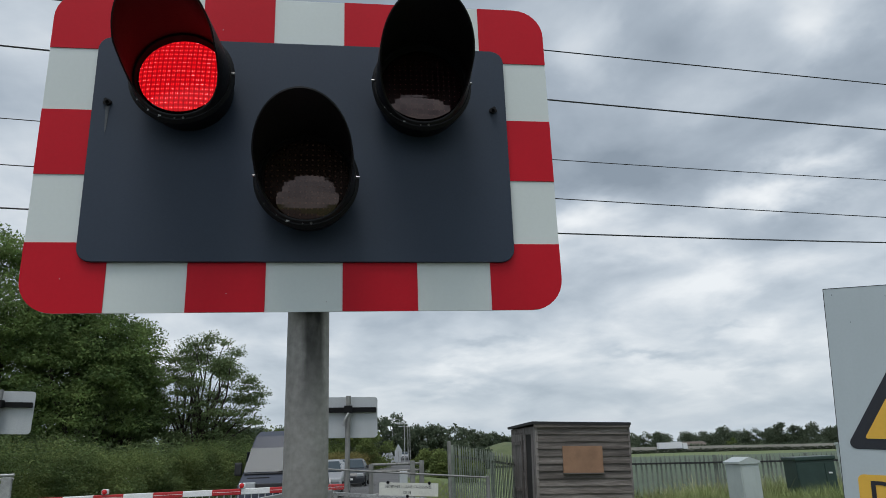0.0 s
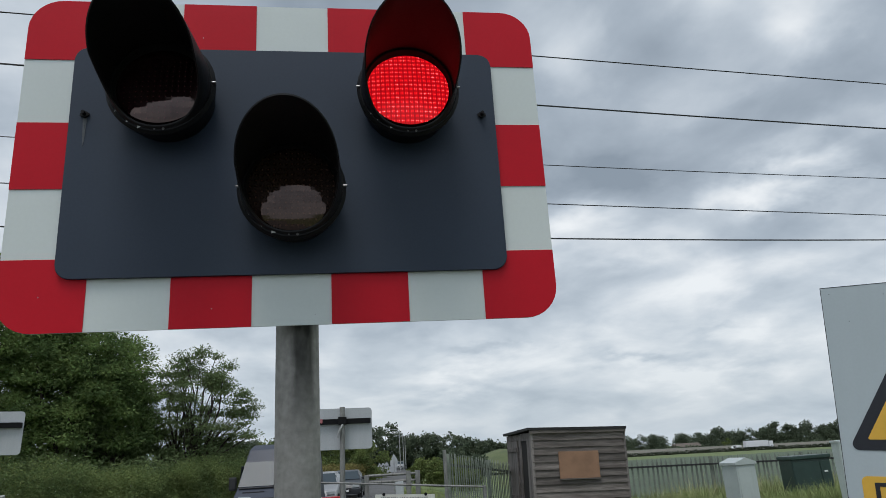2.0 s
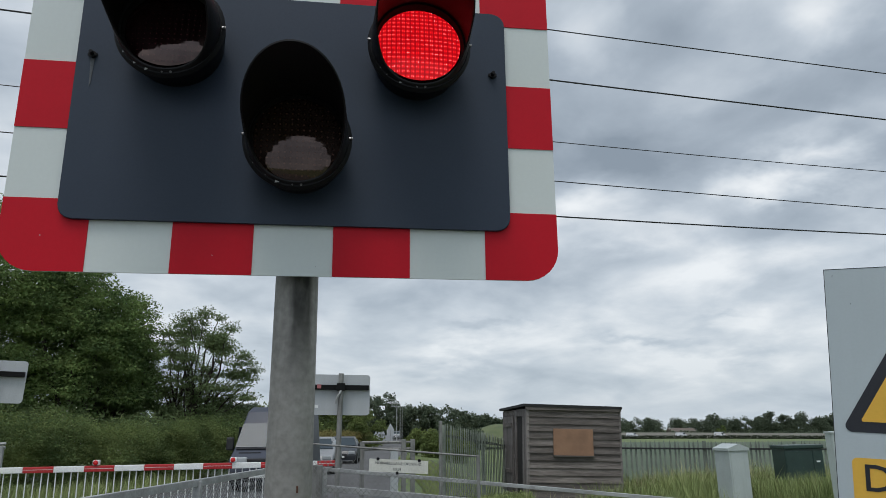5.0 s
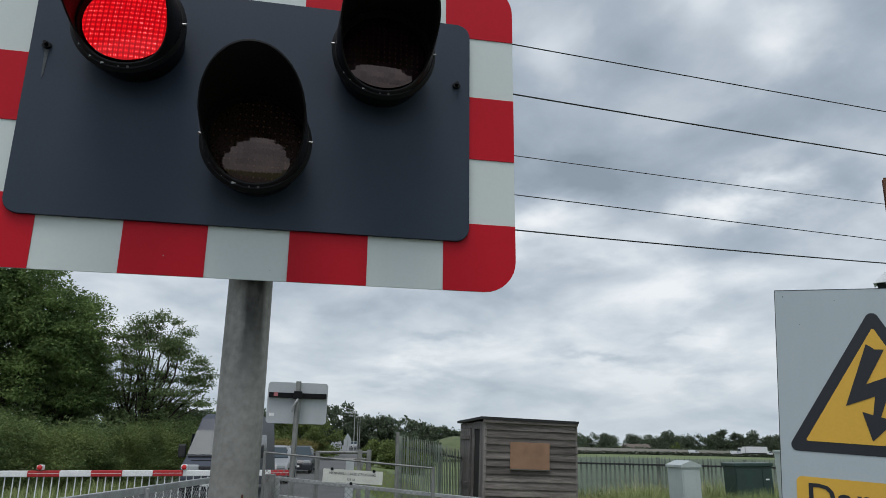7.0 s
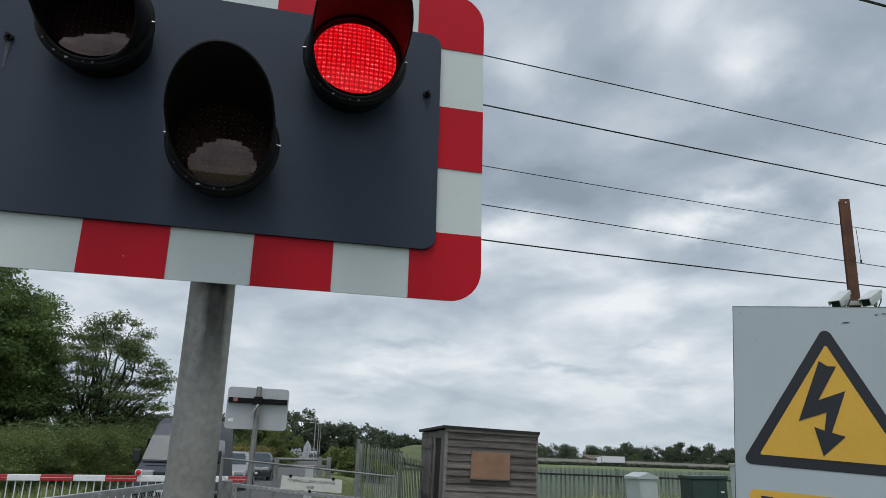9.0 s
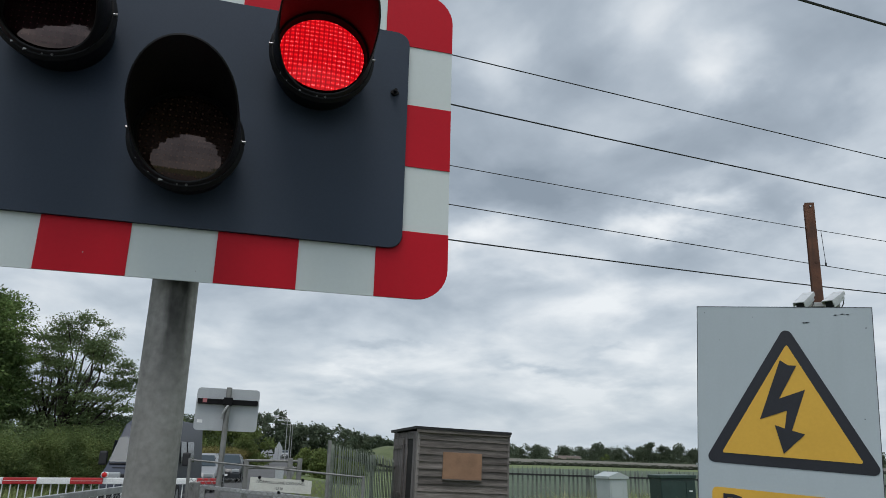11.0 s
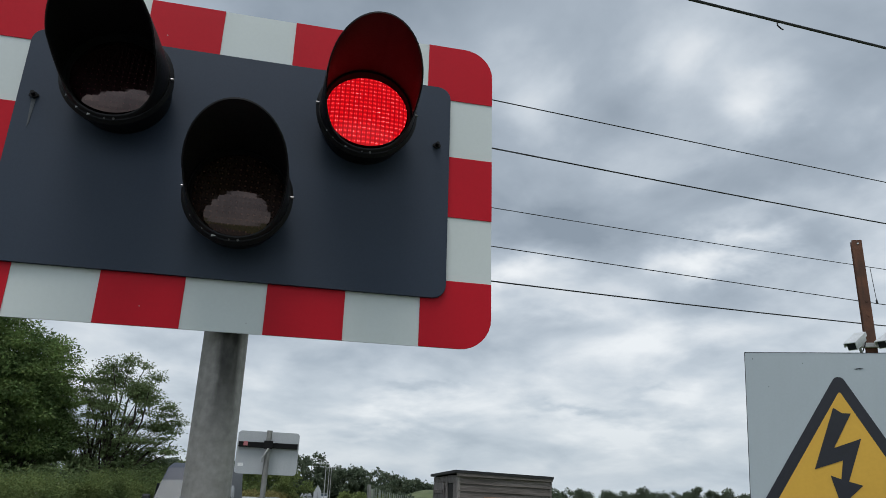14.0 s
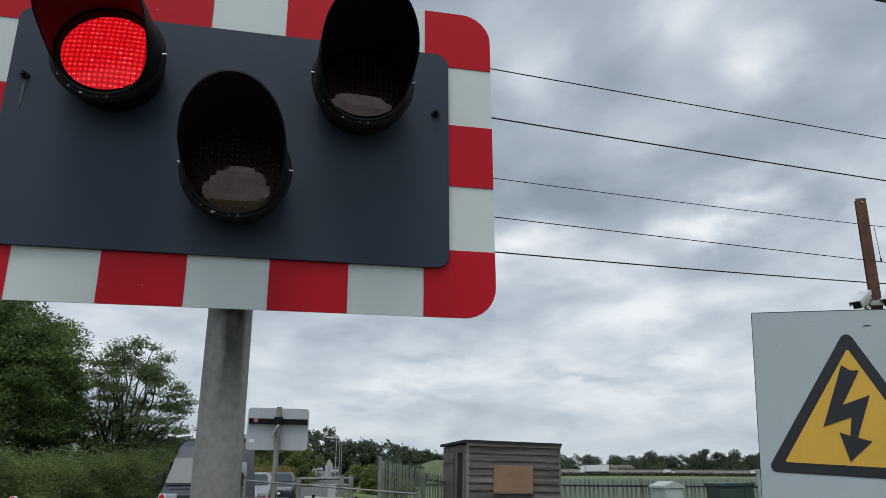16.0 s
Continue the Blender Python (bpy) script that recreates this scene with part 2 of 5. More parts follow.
M_WIREMESH = mat("dull_zinc_wire", (0.40, 0.41, 0.41), 0.45, metal=0.2, var=0.3, scale=8, fine=60, bump=0)
M_WIREDULL = mat("weathered_dark_wire", (0.20, 0.205, 0.20), 0.6, metal=0.1, var=0.3, scale=8, fine=60, bump=0)
M_SIGNGREY = mat("pale_grey_sign_back", (0.44, 0.46, 0.48), 0.5, metal=0.1, var=0.1, scale=2, fine=60, stain=0.3, stain_col=(0.30, 0.32, 0.33), streak=True)
M_DANGERWHITE = mat("grey_white_sign_face", (0.415, 0.470, 0.495), 0.42, var=0.06, scale=3, fine=150, bump=0.02, stain=0.12, stain_col=(0.29, 0.325, 0.34), streak=True, spec=0.3, grain=0.04)
M_YELLOW = mat("faded_warning_yellow", (0.68, 0.40, 0.058), 0.42, var=0.08, scale=5, fine=120, bump=0.02, stain=0.1, stain_col=(0.62, 0.41, 0.09), spec=0.3, grain=0.05)
M_SIGNBLACK = mat("navy_black_ink", (0.012, 0.014, 0.022), 0.45, var=0.25, scale=8, fine=120, bump=0.03)
M_NAMEPLATE = mat("off_white_nameplate", (0.62, 0.62, 0.56), 0.5, var=0.12, scale=8, fine=80, stain=0.3, stain_col=(0.4, 0.38, 0.32))
M_RUST = mat("rusted_rail_steel", (0.125, 0.050, 0.026), 0.85, var=0.5, scale=9, fine=70, bump=0.5, second=(0.07, 0.03, 0.018), stain=0.6, stain_col=(0.035, 0.022, 0.016), streak=True)
M_CAMWHITE = mat("camera_housing_white", (0.55, 0.57, 0.58), 0.4, var=0.1, scale=12, fine=90, stain=0.3, stain_col=(0.30, 0.30, 0.29))
M_CABLE = mat("dark_line_wire", (0.03, 0.03, 0.033), 0.5, metal=0.4, var=0.3, scale=2, fine=20, bump=0)
M_TIMBER = mat("weathered_grey_timber", (0.198, 0.174, 0.161), 0.85, var=0.45, scale=4.5, fine=26, bump=0.9, second=(0.088, 0.074, 0.067), stain=0.55, stain_col=(0.05, 0.043, 0.038), streak=(0.35, 2.0, 3.0), along=(0.16, 1.0, 2.2), random=0.30, dist=0.008, grain=0.45)
M_TIMBER_UP = mat("weathered_grey_upright_timber", (0.225, 0.205, 0.195), 0.85, var=0.45, scale=4.5, fine=26, bump=0.9, second=(0.125, 0.108, 0.100), stain=0.5, stain_col=(0.05, 0.043, 0.038), streak=(3.0, 3.0, 0.35), along=(2.2, 2.2, 0.16), random=0.30, dist=0.008, grain=0.45)
M_PLY = mat("orange_brown_ply_sheet", (0.285, 0.160, 0.098), 0.75, var=0.2, scale=4, fine=60, bump=0.15, stain=0.3, stain_col=(0.28, 0.165, 0.105))
M_FELT = mat("black_roof_felt", (0.022, 0.022, 0.024), 0.9, var=0.4, scale=6, fine=90, bump=0.4)
M_SHED_SHADE = mat("shed_shade_black", (0.012, 0.010, 0.009), 0.95, var=0.4, scale=6, fine=40)
M_CABINET = mat("pale_grey_cabinet_paint", (0.43, 0.475, 0.48), 0.5, var=0.1, scale=3, fine=70, bump=0.06, stain=0.3, stain_col=(0.27, 0.30, 0.28), streak=True)
M_GREENCAB = mat("dark_green_cabinet_paint", (0.022, 0.05, 0.042), 0.45, var=0.2, scale=4, fine=60, bump=0.08, stain=0.2, stain_col=(0.05, 0.07, 0.06))
M_PALISADE = mat("mossy_galvanised_pale", (0.225, 0.255, 0.215), 0.7, metal=0.1, var=0.3, scale=4, fine=40, bump=0.1, stain=0.5, stain_col=(0.06, 0.075, 0.055), random=0.22)
M_BOOMWHITE = mat("boom_white_paint", (0.82, 0.83, 0.82), 0.4, var=0.1, scale=4, fine=60, stain=0.2, stain_col=(0.4, 0.4, 0.38))
M_BOOMRED = mat("boom_red_paint", (0.50, 0.022, 0.026), 0.4, var=0.15, scale=4, fine=60)
M_LAMPRED = mat("red_lamp_dome", (0.62, 0.018, 0.02), 0.2, var=0.1, scale=30, fine=90, bump=0)
M_ASPHALT = mat("worn_asphalt", (0.100, 0.100, 0.101), 0.9, var=0.3, scale=0.5, fine=90, bump=0.4, stain=0.4, stain_col=(0.065, 0.065, 0.066), dist=0.01)
M_PAVE = mat("pale_tarmac_path", (0.10, 0.10, 0.098), 0.9, var=0.3, scale=0.7, fine=80, bump=0.4, dist=0.01)
M_GROUND = mat("rough_grassland", (0.13, 0.17, 0.055), 0.95, var=0.4, scale=0.12, fine=2.2, bump=0.5, second=(0.085, 0.125, 0.042), stain=0.35, stain_col=(0.19, 0.18, 0.08), dist=0.05)
M_BANKGRASS = mat("dull_bank_grass", (0.105, 0.128, 0.052), 0.95, var=0.35, scale=0.5, fine=5, bump=0.6, second=(0.070, 0.092, 0.038), stain=0.3, stain_col=(0.13, 0.12, 0.06), dist=0.05)
M_CROP = mat("young_green_crop", (0.069, 0.098, 0.056), 0.95, var=0.22, scale=0.03, fine=1.1, bump=0.4, second=(0.055, 0.082, 0.049), dist=0.1)
M_GRASS = mat("long_meadow_grass", (0.245, 0.288, 0.103), 0.8, var=0.3, scale=0.7, fine=6, bump=0, second=(0.165, 0.210, 0.070), island=0.25)
M_STRAW = mat("seeding_grass_heads", (0.44, 0.42, 0.23), 0.85, var=0.3, scale=0.7, fine=6, bump=0, island=0.3)
M_LEAF = leaf_mat("broad_green_foliage", (0.205, 0.288, 0.096), (0.056, 0.094, 0.037), 0.13)
M_LEAF_ASH = leaf_mat("dark_ash_foliage", (0.165, 0.215, 0.095), (0.110, 0.155, 0.070))
M_LEAF_WILLOW = leaf_mat("soft_willow_foliage", (0.235, 0.310, 0.135), (0.120, 0.175, 0.075), 0.15)
M_LEAF_OCHRE = leaf_mat("dry_olive_foliage", (0.235, 0.195, 0.075), (0.150, 0.145, 0.055), 0.2)
M_LEAF_HEDGE = leaf_mat("hedge_foliage", (0.190, 0.240, 0.085), (0.078, 0.118, 0.046), 0.07)
M_LEAF_FAR = leaf_mat("distant_foliage", (0.130, 0.160, 0.104), (0.076, 0.102, 0.068), 0.06)
M_LEAF_CLIPPED = leaf_mat("dark_clipped_foliage", (0.062, 0.076, 0.046), (0.045, 0.058, 0.036), 0.08)
M_LEAF_FAR2 = leaf_mat("distant_light_foliage", (0.17, 0.21, 0.07), (0.115, 0.15, 0.055), 0.3)
M_BLOSSOM = mat("small_white_blossom", (0.6, 0.58, 0.5), 0.8, var=0.2, scale=9, fine=30, bump=0)
M_BARK = mat("dark_bark", (0.055, 0.043, 0.034), 0.95, var=0.4, scale=6, fine=40, bump=0.6, dist=0.01)
M_VAN = mat("dark_blue_grey_van_paint", (0.042, 0.049, 0.069), 0.5, metal=0.0, var=0.08, scale=2, fine=90, bump=0, spec=0.38)
M_VANTRIM = mat("black_vehicle_plastic", (0.018, 0.018, 0.02), 0.55, var=0.2, scale=8, fine=80, bump=0.05)
M_CARSILVER = mat("silver_car_paint", (0.25, 0.26, 0.27), 0.35, metal=0.0, var=0.08, scale=2, fine=90, bump=0)
M_CARGREY = mat("graphite_car_paint", (0.038, 0.042, 0.048), 0.35, metal=0.0, var=0.08, scale=2, fine=90, bump=0)
M_LORRY = mat("white_lorry_paint", (0.72, 0.73, 0.74), 0.4, var=0.06, scale=1, fine=20, bump=0)
M_GLASS = glass_mat("dark_vehicle_glass", (0.042, 0.056, 0.066))
M_CAMGLASS = glass_mat("dark_window_glass", (0.022, 0.025, 0.028))
M_HEADLAMP = glass_mat("headlamp_glass", (0.35, 0.37, 0.38))
M_TYRE = mat("black_rubber", (0.02, 0.02, 0.02), 0.85, var=0.2, scale=10, fine=80)
M_BANK = mat("dull_roadside_bank", (0.165, 0.160, 0.135), 0.95, var=0.3, scale=0.05, fine=0.6, bump=0, second=(0.130, 0.130, 0.108))
M_POST = mat("streaked_galvanised_post", (0.335, 0.322, 0.298), 0.6, metal=0.2, var=0.4, scale=4, fine=70, bump=0.15, second=(0.245, 0.234, 0.216), stain=0.3, stain_col=(0.07, 0.066, 0.058), streak=(5.0, 5.0, 0.45), grain=0.3)
def add_dark_band(m, cx, half, z_top, z_low, colour):
    """A dark band on the road face of a post: widest and blackest at its head, feathering out below."""
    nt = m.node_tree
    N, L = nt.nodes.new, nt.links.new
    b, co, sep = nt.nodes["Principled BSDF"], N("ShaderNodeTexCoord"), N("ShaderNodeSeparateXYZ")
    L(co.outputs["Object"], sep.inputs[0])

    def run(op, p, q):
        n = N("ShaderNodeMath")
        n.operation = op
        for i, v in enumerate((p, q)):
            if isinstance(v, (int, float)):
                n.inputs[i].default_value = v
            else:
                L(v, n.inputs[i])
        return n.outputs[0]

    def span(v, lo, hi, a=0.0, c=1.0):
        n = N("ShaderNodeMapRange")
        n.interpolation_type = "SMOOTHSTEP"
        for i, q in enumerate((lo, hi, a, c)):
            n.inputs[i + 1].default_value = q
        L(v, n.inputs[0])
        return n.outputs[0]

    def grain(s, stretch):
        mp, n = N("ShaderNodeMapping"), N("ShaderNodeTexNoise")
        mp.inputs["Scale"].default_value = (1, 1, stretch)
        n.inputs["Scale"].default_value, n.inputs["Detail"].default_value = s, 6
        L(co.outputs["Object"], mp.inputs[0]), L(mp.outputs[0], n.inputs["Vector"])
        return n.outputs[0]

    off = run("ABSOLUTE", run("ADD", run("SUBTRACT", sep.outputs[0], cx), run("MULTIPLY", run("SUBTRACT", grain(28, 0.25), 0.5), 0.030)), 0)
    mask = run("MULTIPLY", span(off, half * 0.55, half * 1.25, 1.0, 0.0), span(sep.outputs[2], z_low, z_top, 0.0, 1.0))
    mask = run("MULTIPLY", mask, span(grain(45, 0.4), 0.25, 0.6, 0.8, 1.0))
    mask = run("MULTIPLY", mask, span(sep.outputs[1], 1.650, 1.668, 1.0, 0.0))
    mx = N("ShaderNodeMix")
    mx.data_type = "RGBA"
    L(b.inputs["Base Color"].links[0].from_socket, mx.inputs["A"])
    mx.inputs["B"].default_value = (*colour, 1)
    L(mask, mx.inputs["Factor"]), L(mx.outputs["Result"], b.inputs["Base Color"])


# Ragged dark band, strongest just below the board, fading out downwards.
add_dark_band(M_POST, -0.327, 0.025, 1.915, 1.64, (0.012, 0.012, 0.009))
M_PINK = mat("faded_red_label", (0.42, 0.14, 0.15), 0.6, var=0.15, scale=20, fine=90, bump=0)
M_STREAK = mat("pale_run_off_stain", (0.075, 0.085, 0.095), 0.6, var=0.3, scale=30, fine=200, bump=0)
M_TAG = mat("lime_yellow_tag", (0.45, 0.62, 0.05), 0.5, var=0.1, scale=20, fine=90)
M_BARNROOF = mat("dull_brown_sheet_roof", (0.135, 0.110, 0.092), 0.85, var=0.25, scale=0.6, fine=4, bump=0)
M_BRICK = mat("far_orange_brick", (0.30, 0.13, 0.07), 0.9, var=0.3, scale=1, fine=10)
M_LENS_RED = lens_mat("unlit_red_lens", (0.012, 0.004, 0.005))
M_LENS_AMBER = lens_mat("unlit_amber_lens", (0.022, 0.012, 0.009))
M_LED = led_mat()


# ---- mesh helpers ----
def part(name, bm, material, parent=None, label="", smooth=False):
    """Links a bmesh as one mesh object, under its thing where one is given."""
    me = bpy.data.meshes.new(name)
    bmesh.ops.recalc_face_normals(bm, faces=bm.faces)
    if smooth:
        for fc in bm.faces:
            fc.smooth = True
    bm.to_mesh(me)
    bm.free()
    me.materials.append(material)
    if smooth:
        me.set_sharp_from_angle(angle=radians(40))
    ob = new(name, me)
    ob.parent = parent
    if label:
        ob["label"] = label
    return ob


def thing(name, label, category, group="", kind="", at=None):
    ob = tagged(new(name), label, category, group, kind)
    ob.empty_display_size = 0.2
    if at is not None:
        ob.matrix_basis = at
    return ob


def box(bm, x0, x1, y0, y1, z0, z1, bevel=0.0, m=None):
    vs = [bm.verts.new((x, y, z)) for z in (z0, z1) for y in (y0, y1) for x in (x0, x1)]
    fs = [bm.faces.new([vs[i] for i in q]) for q in ((0, 2, 3, 1), (4, 5, 7, 6), (0, 1, 5, 4), (2, 6, 7, 3), (0, 4, 6, 2), (1, 3, 7, 5))]
    if m is not None:
        bmesh.ops.transform(bm, matrix=m, verts=vs)
    if bevel:
        bmesh.ops.bevel(bm, geom=list({e for fc in fs for e in fc.edges}), offset=bevel, segments=2, profile=0.6, affect="EDGES")
    return bm


def rod(bm, a, b, r, seg=10, r2=None):
    a, b = Vector(a), Vector(b)
    q = (b - a).to_track_quat("Z", "X")
    rings = []
    for p, rr in ((a, r), (b, r if r2 is None else r2)):
        rings.append([bm.verts.new(p + q @ Vector((rr * math.cos(2 * math.pi * i / seg), rr * math.sin(2 * math.pi * i / seg), 0))) for i in range(seg)])
    for i in range(seg):
        j = (i + 1) % seg
        bm.faces.new((rings[0][i], rings[0][j], rings[1][j], rings[1][i]))
    bm.faces.new(rings[0][::-1]), bm.faces.new(rings[1])
    return bm


def prism(bm, outline, y0, y1):
    """An outline in x and z, given thickness along y."""
    f0, f1 = [bm.verts.new((x, y0, z)) for x, z in outline], [bm.verts.new((x, y1, z)) for x, z in outline]
    bm.faces.new(f0), bm.faces.new(f1[::-1])
    n = len(outline)
    for i in range(n):
        j = (i + 1) % n
        bm.faces.new((f0[j], f0[i], f1[i], f1[j]))
    return bm


def round_rect(x0, x1, z0, z1, r, seg=6, corners=(1, 1, 1, 1)):
    pts = []
    for k, (cx, cz, a0) in enumerate(((x1 - r, z1 - r, 0), (x0 + r, z1 - r, 90), (x0 + r, z0 + r, 180), (x1 - r, z0 + r, 270))):
        if corners[k]:
            pts += [(cx + r * math.cos(radians(a0 + 90 * i / seg)), cz + r * math.sin(radians(a0 + 90 * i / seg))) for i in range(seg + 1)]
        else:
            pts.append(((x1, z1), (x0, z1), (x0, z0), (x1, z0))[k])
    return pts


def lathe(bm, profile, seg=40, cap=False):
    """Rings (y, radius) turned about the y axis."""
    rings = [[bm.verts.new((r * math.sin(2 * math.pi * i / seg), y, r * math.cos(2 * math.pi * i / seg))) for i in range(seg)] for y, r in profile]
    for p, q in zip(rings, rings[1:]):
        for i in range(seg):
            j = (i + 1) % seg
            bm.faces.new((p[i], p[j], q[j], q[i]))
    if cap:
        bm.faces.new(rings[-1])
    return bm


def from_arrays(name, verts, faces, material, parent=None):
    me = bpy.data.meshes.new(name)
    verts, faces = np.asarray(verts, np.float32), np.asarray(faces, np.int32)
    k = faces.shape[1]
    me.vertices.add(len(verts)), me.loops.add(faces.size), me.polygons.add(len(faces))
    me.vertices.foreach_set("co", verts.ravel())
    me.loops.foreach_set("vertex_index", faces.ravel())
    me.polygons.foreach_set("loop_start", np.arange(0, faces.size, k, dtype=np.int32))
    me.update(calc_edges=True)
    me.validate()
    me.materials.append(material)
    ob = new(name, me)
    ob.parent = parent
    return ob


def leaves(name, centres, radii, count, size, material, parent=None, seed=1, droop=0.3, shell=0.55, aspect=0.5, flat=0.75, up=0.35, soft=1.15, ragged=0.22):
    """Many small pointed leaves in domed sprays round the given centres, their faces turned mostly to the sky."""
    rng = np.random.default_rng(seed)
    c, r = np.asarray(centres, float), np.asarray(radii, float).reshape(len(centres), -1)
    if r.shape[1] == 1:
        r = np.repeat(r, 3, 1) * (1, 1, flat)
    w = r.prod(1) ** (2 / 3)
    pick = rng.choice(len(c), count, p=w / w.sum())
    d = rng.normal(size=(count, 3))
    d /= np.linalg.norm(d, axis=1)[:, None]
    d[:, 2] = np.where(d[:, 2] < 0, d[:, 2] * 0.45, d[:, 2])
    lump = 1 + ragged * np.sin(5 * d[:, 0] + 3 * pick) * np.cos(4 * d[:, 1] + pick)
    at = c[pick] + d * r[pick] * (lump * (shell + (soft - shell) * rng.random(count) ** 0.8))[:, None]
    axis = rng.normal(size=(count, 3)) * (0.7, 0.7, 0.45) + d * 0.8 + (0, 0, -droop)
    axis /= np.linalg.norm(axis, axis=1)[:, None]
    face = rng.normal(size=(count, 3)) * 0.7 + d * 0.35 + (0, 0, up)
    side = np.cross(axis, face)
    side /= np.linalg.norm(side, axis=1)[:, None]
    s = size * (0.6 + 0.8 * rng.random(count))[:, None]
    v = np.stack([at, at + axis * s * 0.45 + side * s * aspect * 0.5, at + axis * s, at + axis * s * 0.45 - side * s * aspect * 0.5], 1).reshape(-1, 3)
    return from_arrays(name, v, np.arange(4 * count).reshape(-1, 4), material, parent)


def limbs(bm, base, tips, r0, rng, bends=3):
    """A tapered trunk from base, forking to the tips."""
    base = Vector(base)
    for tip in tips:
        tip = Vector(tip)
        prev, pr = base, r0
        for k in range(1, bends + 1):
            f = k / bends
            p = base.lerp(tip, f)
            p.x += (rng.random() - 0.5) * 0.12 * (tip - base).length * (k < bends)
            p.z += 0.12 * (tip - base).length * math.sin(math.pi * f) * (k < bends)
            nr = r0 * (1 - 0.85 * f)
            rod(bm, prev, p, pr, 7, nr)
            prev, pr = p, nr
    return bm


def ss(a, b, v):
    t = min(1.0, max(0.0, (v - a) / (b - a)))
    return t * t * (3 - 2 * t)


def land(x, y):
    """The height of the ground: level at the crossing, falling away over the field."""
    side = ss(0.05, 0.16, (x - 0.4) / max(y, 1.0)) if y > 0 else 0.0
    return -0.45 * ss(15.5, 21, y) * side - 0.10 * ss(17, 23, y) * (1 - side) - 2.3 * ss(24, 300, y) * side - 1.3 * ss(120, 270, x) * ss(100, 300, y)


# ---- ground, road and field ----
def ground_sheet():
    def spread(n, reach, near):
        t = np.linspace(-1, 1, n)
        return np.sign(t) * (near * np.abs(t) + (reach - near) * np.abs(t) ** 5)
    xs, ys = spread(121, 2600, 55), spread(121, 2600, 55) + 14
    v = [(x, y, land(x, y) - (0.02 if y < 15 else 0)) for y in ys for x in xs]
    n = len(xs)
    f = [(j * n + i, j * n + i + 1, (j + 1) * n + i + 1, (j + 1) * n + i) for j in range(len(ys) - 1) for i in range(n - 1)]
    ob = from_arrays("ground", v, f, M_GROUND)
    tagged(ob, "rough green grassland running out flat to the horizon", "ground", kind="structure")


def strip(name, rows, material, label, category, lift):
    """A ribbon of ground from rows of (left x, right x, y)."""
    v, f = [], []
    for a, b, y in rows:
        for k in range(5):
            x = a + (b - a) * k / 4
            v.append((x, y, land(x, y) + lift))
    for j in range(len(rows) - 1):
        for k in range(4):
            i = 5 * j + k
            f.append((i, i + 1, i + 6, i + 5))
    return tagged(from_arrays(name, v, f, material), label, category, kind="structure")


ground_sheet()
road_ys = [-30, -15, -5, 0, 5, 10, 14, 16, 18, 20, 23, 27, 32, 40, 55, 80, 110, 150, 200, 260]
strip("road", [(-7.6 + 0.095 * y, -0.75 + 0.095 * y, y) for y in road_ys], M_ASPHALT, "worn grey asphalt country lane over the level crossing", "road", 0.03)
strip("pavement", [(-0.72 + 0.095 * y, 1.6 + 0.05 * y, y) for y in (-20, -10, -4, 0, 2, 4, 5.5)], M_PAVE, "pale tarmac footpath beside the lane at the crossing", "pavement", 0.05)
strip("field", [(0.30 * y, 0.30 * y + 60 + 1.9 * y, y) for y in (27, 40, 60, 90, 140, 200, 260, 306)], M_CROP, "even green field of young crop behind the fence", "field", 0.05)
BANK = 0.6
mound_v, mound_f = [], []
for j in range(9):
    for i in range(25):
        x, y = 15.5 + 0.75 * i, 92 + 2.5 * j
        mound_v.append((x, y, -0.3 + (0.95 + 0.6 * ss(16, 24, x) + 0.1 * math.sin(x)) * 1.85 * math.sin(math.pi * j / 8) ** 0.7 * ss(15.6, 18.4, x) * (1 - ss(29, 33.5, x))))
for j in range(8):
    for i in range(24):
        mound_f.append((25 * j + i, 25 * j + i + 1, 25 * j + i + 26, 25 * j + i + 25))
tagged(from_arrays("grass_bank", mound_v, mound_f, M_BANKGRASS), "low green grass bank beyond the palisade fence", "bank", kind="structure")
for nm, rows_b, m_b, lb in (("embankment", ((316, 0.0), (323, BANK)), M_BANK, "dull grassy bank of the distant carriageway"), ("cutting_bank", ((349, BANK), (353, 2.6)), M_BANK, "dry grey-brown bank rising behind the carriageway"), ("motorway", ((323, BANK), (348, BANK)), M_ASPHALT, "distant grey dual carriageway across the fields")):
    vb = [(x, y, land(x, y) + dz) for y, dz in rows_b for x in range(-320, 900, 20)]
    nb = len(vb) // 2
    tagged(from_arrays(nm, vb, [(i, i + 1, nb + i + 1, nb + i) for i in range(nb - 1)], m_b), lb, "road" if nm == "motorway" else "bank", kind="structure")


# ---- the crossing light in front of the camera ----
BX0, BX1, BZ0, BZ1, BY = -0.955, 0.25, 1.933, 2.733, 1.60
STRIPE_X = [BX0, -0.779, -0.607, -0.436, -0.264, -0.093, 0.079, BX1]
STRIPE_Z = [BZ0, 2.092, 2.253, 2.414, 2.575, BZ1]


